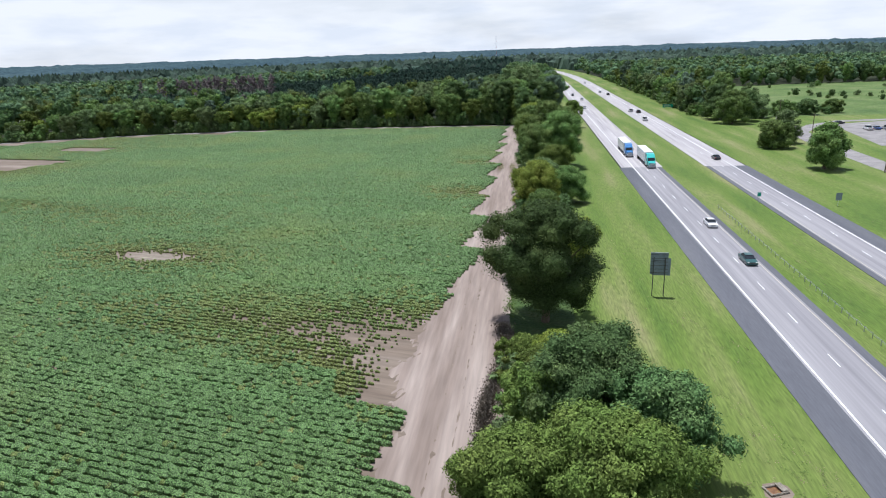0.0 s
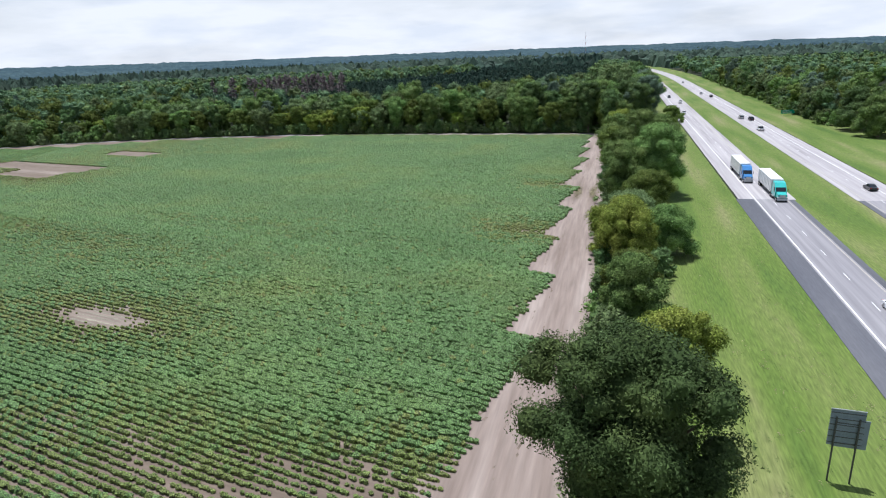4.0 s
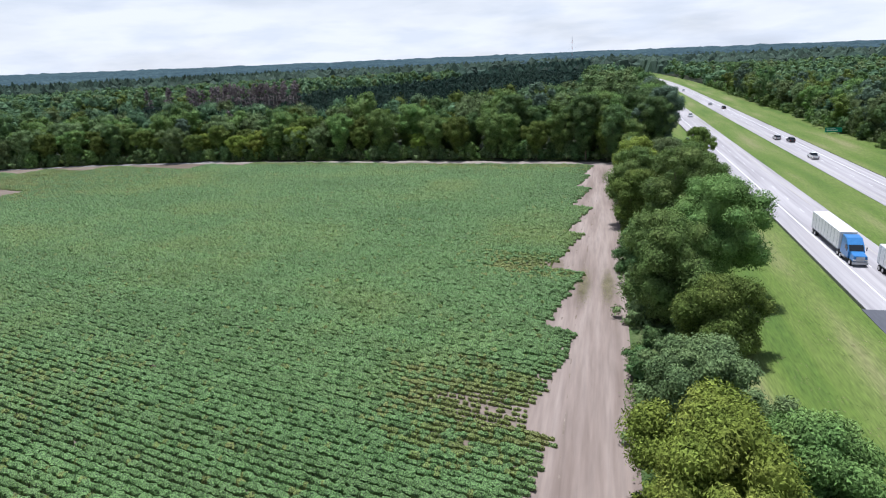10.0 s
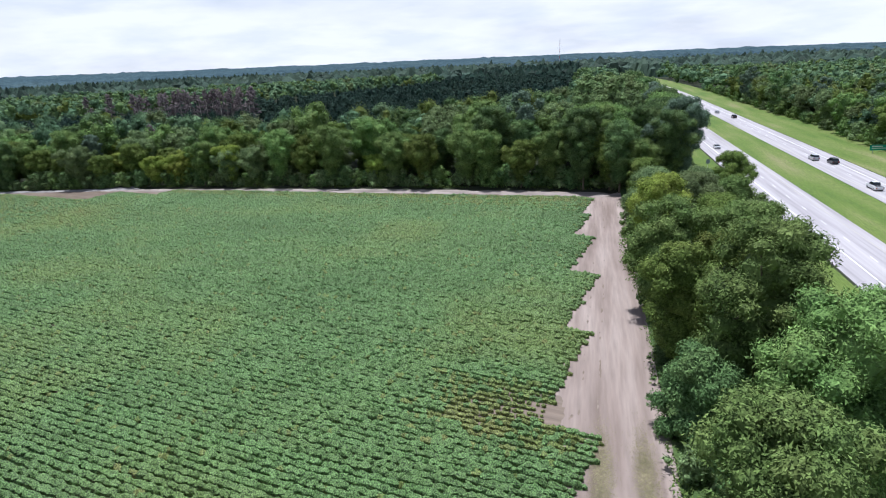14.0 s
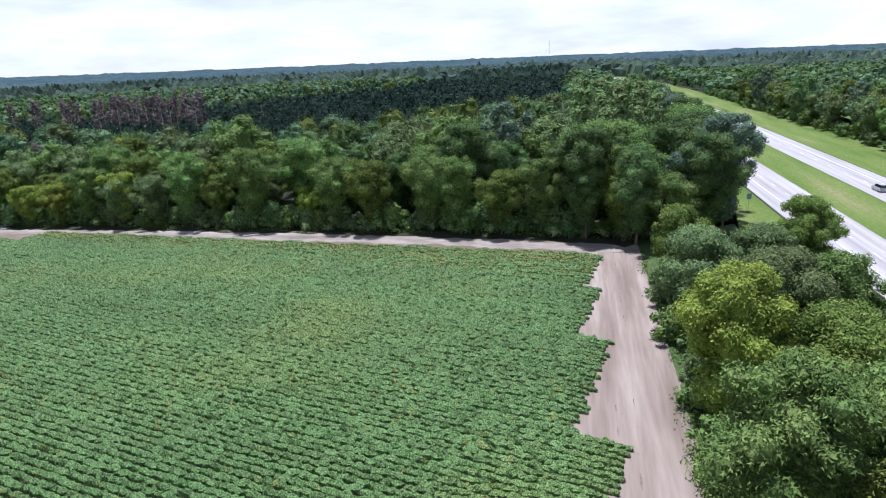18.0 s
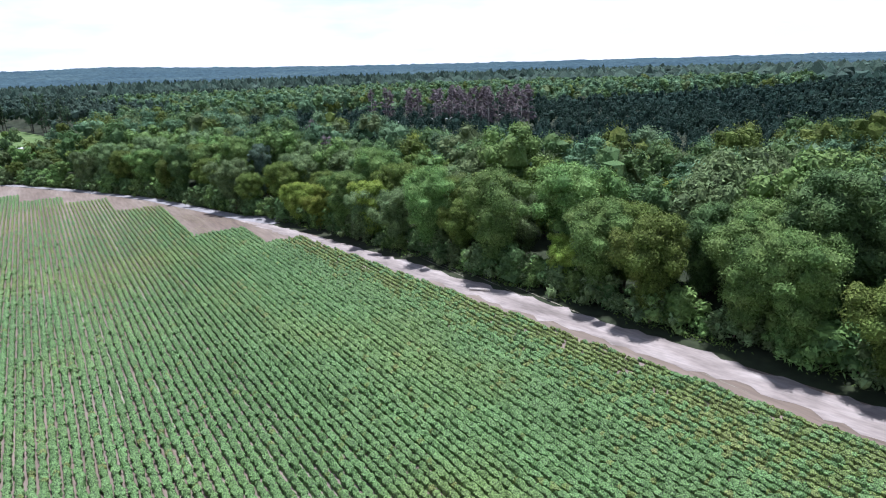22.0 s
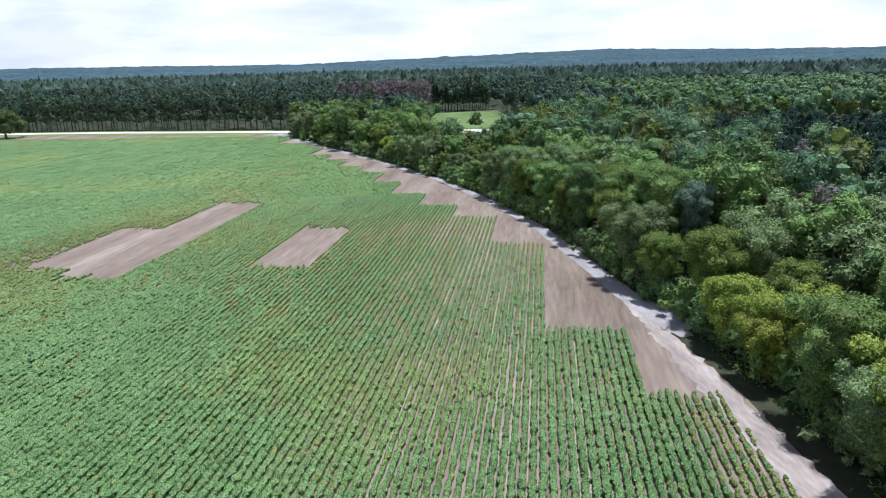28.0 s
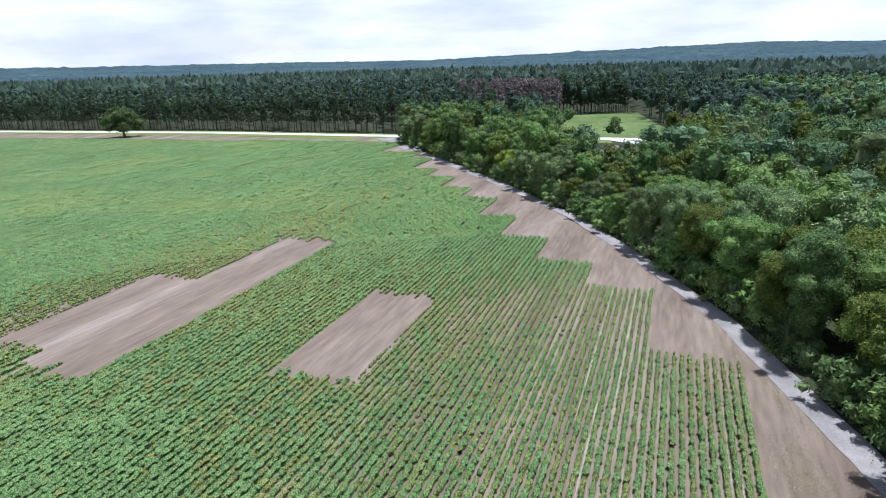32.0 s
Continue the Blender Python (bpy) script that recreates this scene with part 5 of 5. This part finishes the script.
# ---- signs, barrier, culvert, mast, poles ----
def sign_back(x, y):
    t = thing("road_sign", "grey back of a tall road sign on two posts", "road sign", pose(x, y, 0, 0, 0, -4))
    for sx in (-0.82, 0.82):
        part("post", box(B(), sx - 0.06, -0.19, -0.3, sx + 0.06, -0.07, 6.2, 0.01), M_POST, t)
    for k in range(6):
        z = 3.5 + 0.56 * k
        part("panel", box(B(), -1.28, -0.05, z, 1.22, -0.01, z + 0.545, 0.006), M_SIGNBACK, t)
        part("rail", box(B(), -1.28, -0.09, z + 0.25, 1.22, -0.05, z + 0.30), M_POST, t)
    part("top_rail", box(B(), -1.30, -0.10, 6.86, 1.24, -0.0, 6.92, 0.01), M_STEEL, t)
    part("rear_panel", box(B(), -0.9, 0.10, 3.3, 1.62, 0.15, 6.0, 0.01), M_SIGNBACK, t, "second grey panel set behind")
    for z in (3.7, 5.6):
        part("bracket", box(B(), -0.86, -0.07, z, 0.86, 0.10, z + 0.08), M_POST, t)
    return t


sign_back(19.2, 89.4)


def small_sign(x, y, h, w, material, label, turn=0):
    t = thing("road_sign", label, "road sign", pose(x, y, 0, 0, 0, turn))
    part("post", box(B(), -0.04, -0.03, -0.2, 0.04, 0.03, h, 0.005), M_STEEL, t)
    part("panel", box(B(), -w / 2, -0.06, h - w * 1.2, w / 2, -0.03, h, 0.02), material, t)
    return t


small_sign(68.2, 143.7, 3.0, 1.4, M_SIGNBACK, "small grey roadside sign on a post", 10)
small_sign(52.6, 146.9, 2.6, 0.8, M_GREEN_SIGN, "small green marker sign in the median")
small_sign(22.6, 341, 4.0, 1.0, M_SIGNBACK, "tall grey roadside sign near the woods", 5)
g = thing("guide_sign", "wide green guide sign on low posts", "road sign", pose(79, 374, 0, 0, 0, 3))
for sx in (-2.0, 2.0):
    part("post", box(B(), sx - 0.08, -0.08, -0.3, sx + 0.08, 0.08, 2.6, 0.01), M_STEEL, g)
part("panel", box(B(), -3.0, -0.14, 0.9, 3.0, -0.08, 2.7, 0.03), M_GREEN_SIGN, g)
for k, (x0, x1, z) in enumerate(((-2.4, 0.6, 2.1), (-2.4, 1.6, 1.5))):
    part("lettering_bar", box(B(), x0, -0.155, z, x1, -0.14, z + 0.22), M_WHITE, g)


def cable_barrier():
    t = thing("cable_barrier", "low steel cable barrier with thin posts in the median", "barrier")
    me = bpy.data.meshes.new("post")
    bm = box(B(), -0.04, -0.03, -0.2, 0.04, 0.03, 0.85, 0.006)
    bm.to_mesh(me)
    bm.free()
    me.materials.append(M_STEEL)
    for k in range(66):
        o = part("post", me, None, t)
        o.location = (BARRIER_X, 12 + 2.0 * k, 0)
    for z in (0.55, 0.65, 0.75):
        part("cable", box(B(), BARRIER_X + 0.04, 10, z, BARRIER_X + 0.055, 143, z + 0.015), M_STEEL, t)


BARRIER_X = 42.5
cable_barrier()

c = thing("culvert", "broken concrete culvert inlet with rusty water in the verge", "culvert", pose(20.6, 46.2, 0, 0, 0, 20))
for x0, y0, x1, y1 in ((-0.9, -0.6, -0.7, 0.6), (0.7, -0.6, 0.9, 0.6), (-0.7, 0.42, 0.7, 0.6), (-0.7, -0.6, 0.7, -0.48)):
    part("side", box(B(), x0, y0, -0.4, x1, y1, 0.22, 0.03), M_CULVERT, c)
part("lid", box(B(), 0.25, -0.5, 0.22, 0.85, 0.55, 0.32, 0.03), M_CULVERT, c)
part("water", box(B(), -0.7, -0.48, 0.02, 0.7, 0.42, 0.06), M_RUST, c)
poly_sheet("washed_soil", [(19.5, 45.4), (20.2, 44.9), (21.4, 45.1), (22.0, 45.9), (21.8, 46.9), (21.0, 47.3), (19.8, 47.0)], 0.03, M_SOIL, "bare washed soil round the culvert", "soil")


def mast(x, y, h):
    t = thing("radio_mast", "slender red and white lattice radio mast", "mast", pose(x, y, 0))
    n = 9
    for k in range(n):
        bm = B()
        z0, z1 = h * k / n, h * (k + 1) / n
        for a in range(3):
            p = (0.9 * math.cos(2.094 * a), 0.9 * math.sin(2.094 * a))
            q = (0.9 * math.cos(2.094 * (a + 1)), 0.9 * math.sin(2.094 * (a + 1)))
            cyl(bm, (*p, z0), (*p, z1), 0.12, 0.12, 5)
            cyl(bm, (*p, z0), (*q, z1), 0.07, 0.07, 4)
        part("lattice_section", bm, M_RED if k % 2 else M_WHITE, t)
    for a in range(3):
        part("guy_wire", cyl(B(), (0, 0, h * 0.9), (h * 0.45 * math.cos(2.094 * a + 0.4), h * 0.45 * math.sin(2.094 * a + 0.4), 0), 0.05, 0.05, 4), M_STEEL, t)


mast(-93, 1875, 74)


def utility_pole(x, y, h=10.0, turn=0):
    t = thing("utility_pole", "weathered wooden utility pole with a crossarm", "utility pole", pose(x, y, 0, 0, 0, turn), "utility poles")
    part("pole", cyl(B(), (0, 0, -0.5), (0, 0, h), 0.17, 0.11, 8), M_BARK, t)
    part("crossarm", box(B(), -1.1, -0.06, h - 0.9, 1.1, 0.06, h - 0.76, 0.01), M_BARK, t)
    for sx in (-1.0, -0.4, 0.4, 1.0):
        part("insulator", cyl(B(), (sx, 0, h - 0.76), (sx, 0, h - 0.58), 0.05, 0.04, 6), M_STEEL, t)


for x, y in ((101.5, 240), (96, 180), (112, 300)):
    utility_pole(x, y)

# bleached log on the sandy strip
t = thing("fallen_log", "sun-bleached fallen log on the sandy strip", "log", pose(-82.9, 316.2, 0.08, 0, 0, 25))
part("stem", cyl(B(), (-1.7, 0, 0.16), (1.7, 0.15, 0.18), 0.20, 0.14, 9), M_WOODGREY, t)
part("branch", cyl(B(), (0.6, 0.05, 0.2), (1.3, -0.6, 0.55), 0.07, 0.03, 6), M_WOODGREY, t)

# house among trees beside the lane
h = thing("house", "low house with a brown shingle roof among trees", "house", pose(-354, 310, 0, 0, 0, -28))
part("wall", box(B(), -9, -4.5, 0, 9, 4.5, 3.0, 0.03), M_SIDING, h)
bm = B()
v = [bm.verts.new(p) for p in ((-9.6, -5.1, 2.9), (9.6, -5.1, 2.9), (9.6, 5.1, 2.9), (-9.6, 5.1, 2.9), (-9.6, 0, 5.3), (9.6, 0, 5.3))]
for f in ((0, 1, 5, 4), (2, 3, 4, 5), (0, 4, 3), (1, 2, 5), (0, 3, 2, 1)):
    bm.faces.new([v[k] for k in f])
part("roof", bm, M_ROOF, h)
part("chimney", box(B(), 3, -0.5, 4.6, 3.9, 0.4, 6.2, 0.02), M_CULVERT, h)
part("door", box(B(), -0.5, -4.56, 0, 0.5, -4.5, 2.05), M_WHITE, h)
for x in (-6, -3, 3, 6):
    part("window", box(B(), x - 0.6, -4.55, 1.0, x + 0.6, -4.5, 2.2), M_GLASS, h)



def verge_weeds():
    """Tufts of taller grass and dry litter on the mown verges."""
    rng = np.random.default_rng(77)
    for name, mat, n, label in (("weed_tufts", M_WEEDTUFT, 6500, "tufts of taller green weeds on the verge"), ("dry_tufts", M_DRY, 3600, "tufts of dry straw-coloured grass on the verge")):
        zone = rng.random(n)
        x = np.where(zone < 0.62, rng.uniform(7, 27.4, n), np.where(zone < 0.85, rng.uniform(41, 52.8, n), rng.uniform(66, 82, n)))
        y = 25 + 420 * rng.random(n) ** 1.6
        clump = np.sin(x * 0.9 + 2.0 * np.sin(y * 0.11)) + np.sin(y * 0.23 + x * 0.4)
        keep = clump > rng.uniform(-1.2, 1.6, n)
        x, y = x[keep], y[keep]
        m = len(x)
        k = 7
        off = rng.standard_normal((m, k, 3)) * np.array([0.16, 0.30, 0.0])
        pos = (np.stack([x, y, np.full(m, 0.06)], 1)[:, None] + off).reshape(-1, 3)
        V, F = cards(rng, pos, unit(rng, m * k) + np.array([0, 0, 2.6]), np.full(m * k, 0.085))
        V[:, 2] = np.maximum(V[:, 2], 0.022)
        tagged(new(name, mesh_np(name, V, F, mat)), label, "grass", kind="stuff")


def litter():
    """Straw in the furrows, weeds on the headland, dead brush along the track."""
    rng = np.random.default_rng(91)
    V, F, o = [], [], 0
    for k in range(66):   # pale residue lines between rows at the woods' end of the field
        s = 298.6 - RS * (k + 0.5)
        a, b = row_limits(min(s, 281))
        v0 = rng.uniform(100, max(101, b - 30))
        v1 = min(b, v0 + rng.uniform(20, 80))
        if rng.random() < 0.35:
            continue
        vs = np.arange(v0, v1, 1.2)
        if len(vs) < 4:
            continue
        w = 0.065 + 0.04 * rng.standard_normal(len(vs)).clip(-1.4, 1.4)
        x0, y0 = sv(s - w, vs)
        x1, y1 = sv(s + w, vs)
        V += [np.stack([x0, y0, np.full(len(vs), 0.012)], 1), np.stack([x1, y1, np.full(len(vs), 0.012)], 1)]
        q = o + np.arange(len(vs) - 1)
        F.append(np.stack([q, q + len(vs), q + len(vs) + 1, q + 1], -1))
        o += 2 * len(vs)
    for k in range(5):     # straw lying in the bare spot
        s = 88.0 + 0.85 * k
        vs = np.arange(90.5 + rng.uniform(-1, 1), 99.5 + rng.uniform(-1, 1), 0.6)
        w = 0.16 + 0.07 * rng.standard_normal(len(vs)).clip(-1.4, 1.4)
        x0, y0 = sv(s - w, vs)
        x1, y1 = sv(s + w, vs)
        V += [np.stack([x0, y0, np.full(len(vs), 0.012)], 1), np.stack([x1, y1, np.full(len(vs), 0.012)], 1)]
        q = o + np.arange(len(vs) - 1)
        F.append(np.stack([q, q + len(vs), q + len(vs) + 1, q + 1], -1))
        o += 2 * len(vs)
    tagged(new("straw_litter", mesh_np("straw_litter", np.concatenate(V), np.concatenate(F)[:, ::-1], M_STRAW)), "pale straw litter lying between the crop rows", "straw", kind="stuff")
    n = 42000
    s, v = 265 + 4.6 * rng.standard_normal(n), rng.uniform(202, 275, n)
    keep = np.sin(0.35 * v + 0.5 * s) + np.sin(0.9 * s) > rng.uniform(-1.3, 1.6, n)
    x, y = sv(s[keep], v[keep])
    V, F = cards(rng, np.stack([x, y, np.full(len(x), 0.03)], 1), unit(rng, len(x)) + np.array([0, 0, 5.0]), np.full(len(x), 0.075))
    V[:, 2] = np.maximum(V[:, 2], 0.01)
    tagged(new("headland_weeds", mesh_np("headland_weeds", V, F, M_DRY)), "thin brownish-green weeds on the sandy headland", "weeds", kind="stuff")
    n = 16000
    y = rng.uniform(50, 78, n)
    x = -3.6 + 0.9 * np.sin(y / 5.0) + 0.55 * rng.standard_normal(n)
    V, F = cards(rng, np.stack([x, y, 0.08 + 0.65 * rng.random(n) ** 1.6], 1), unit(rng, n) * np.array([1, 1, 0.3]), np.full(n, 0.13), unit(rng, n) * 0.5 + np.array([0, 0, 1.0]))
    V[:, 2] = np.maximum(V[:, 2], 0.0)
    tagged(new("dead_brush", mesh_np("dead_brush", V, F, M_BRUSH)), "grey-brown dead brush along the sandy track", "brush", kind="stuff")
    n = 15000
    side = rng.random(n) < 0.5
    x = np.where(side, -8.9, -5.2) + rng.standard_normal(n) * 0.55
    y = 199 + rng.standard_normal(n) * 3.6
    V, F = cards(rng, np.stack([x, y, np.full(n, 0.085)], 1), unit(rng, n) + np.array([0, 0, 5.0]), np.full(n, 0.055))
    V[:, 2] = np.maximum(V[:, 2], 0.07)
    tagged(new("track_straw", mesh_np("track_straw", V, F, M_DRY)), "straw-coloured dry grass on the sandy track", "straw", kind="stuff")
    n = 11000     # green fringe where the hedgerow meets the sandy track
    y = rng.uniform(60, 305, n)
    x = -2.3 + 0.5 * np.sin(y / 7.0) + 0.55 * rng.standard_normal(n)
    keep = np.sin(y * 0.23) + np.sin(y * 0.61 + 1) > rng.uniform(-1.2, 1.8, n)
    x, y = x[keep], y[keep]
    V, F = cards(rng, np.stack([x, y, 0.1 + 0.35 * rng.random(len(x))], 1), unit(rng, len(x)) + np.array([0, 0, 1.0]), np.full(len(x), 0.2))
    V[:, 2] = np.maximum(V[:, 2], 0.05)
    tagged(new("track_weeds", mesh_np("track_weeds", V, F, M_WEEDTUFT)), "low green weeds along the sandy track", "weeds", kind="stuff")
    for k in range(2):     # green fringe along the gravel lane, under the woods' edge
        n = 5200
        x = rng.uniform(-330, -6, n)
        y = woods_line(x) + (1.9 if k else 2.6) + 0.8 * rng.standard_normal(n)
        keep = np.sin(x * 0.21) + np.sin(x * 0.53 + 1) > rng.uniform(-0.8, 1.8, n)
        x, y = x[keep], y[keep]
        V, F = cards(rng, np.stack([x, y, 0.1 + 0.35 * rng.random(len(x))], 1), unit(rng, len(x)) + np.array([0, 0, 0.8]), np.full(len(x), 0.24))
        V[:, 2] = np.maximum(V[:, 2], 0.0)
        tagged(new("lane_weeds", mesh_np("lane_weeds", V, F, M_LEAF_B if k else M_WEEDTUFT)), "low green weeds along the woods' edge", "weeds", kind="stuff")


verge_weeds()
litter()
hedgerow()
wood_trees()
undergrowth()
pines()
canopy()
distance()
crop()
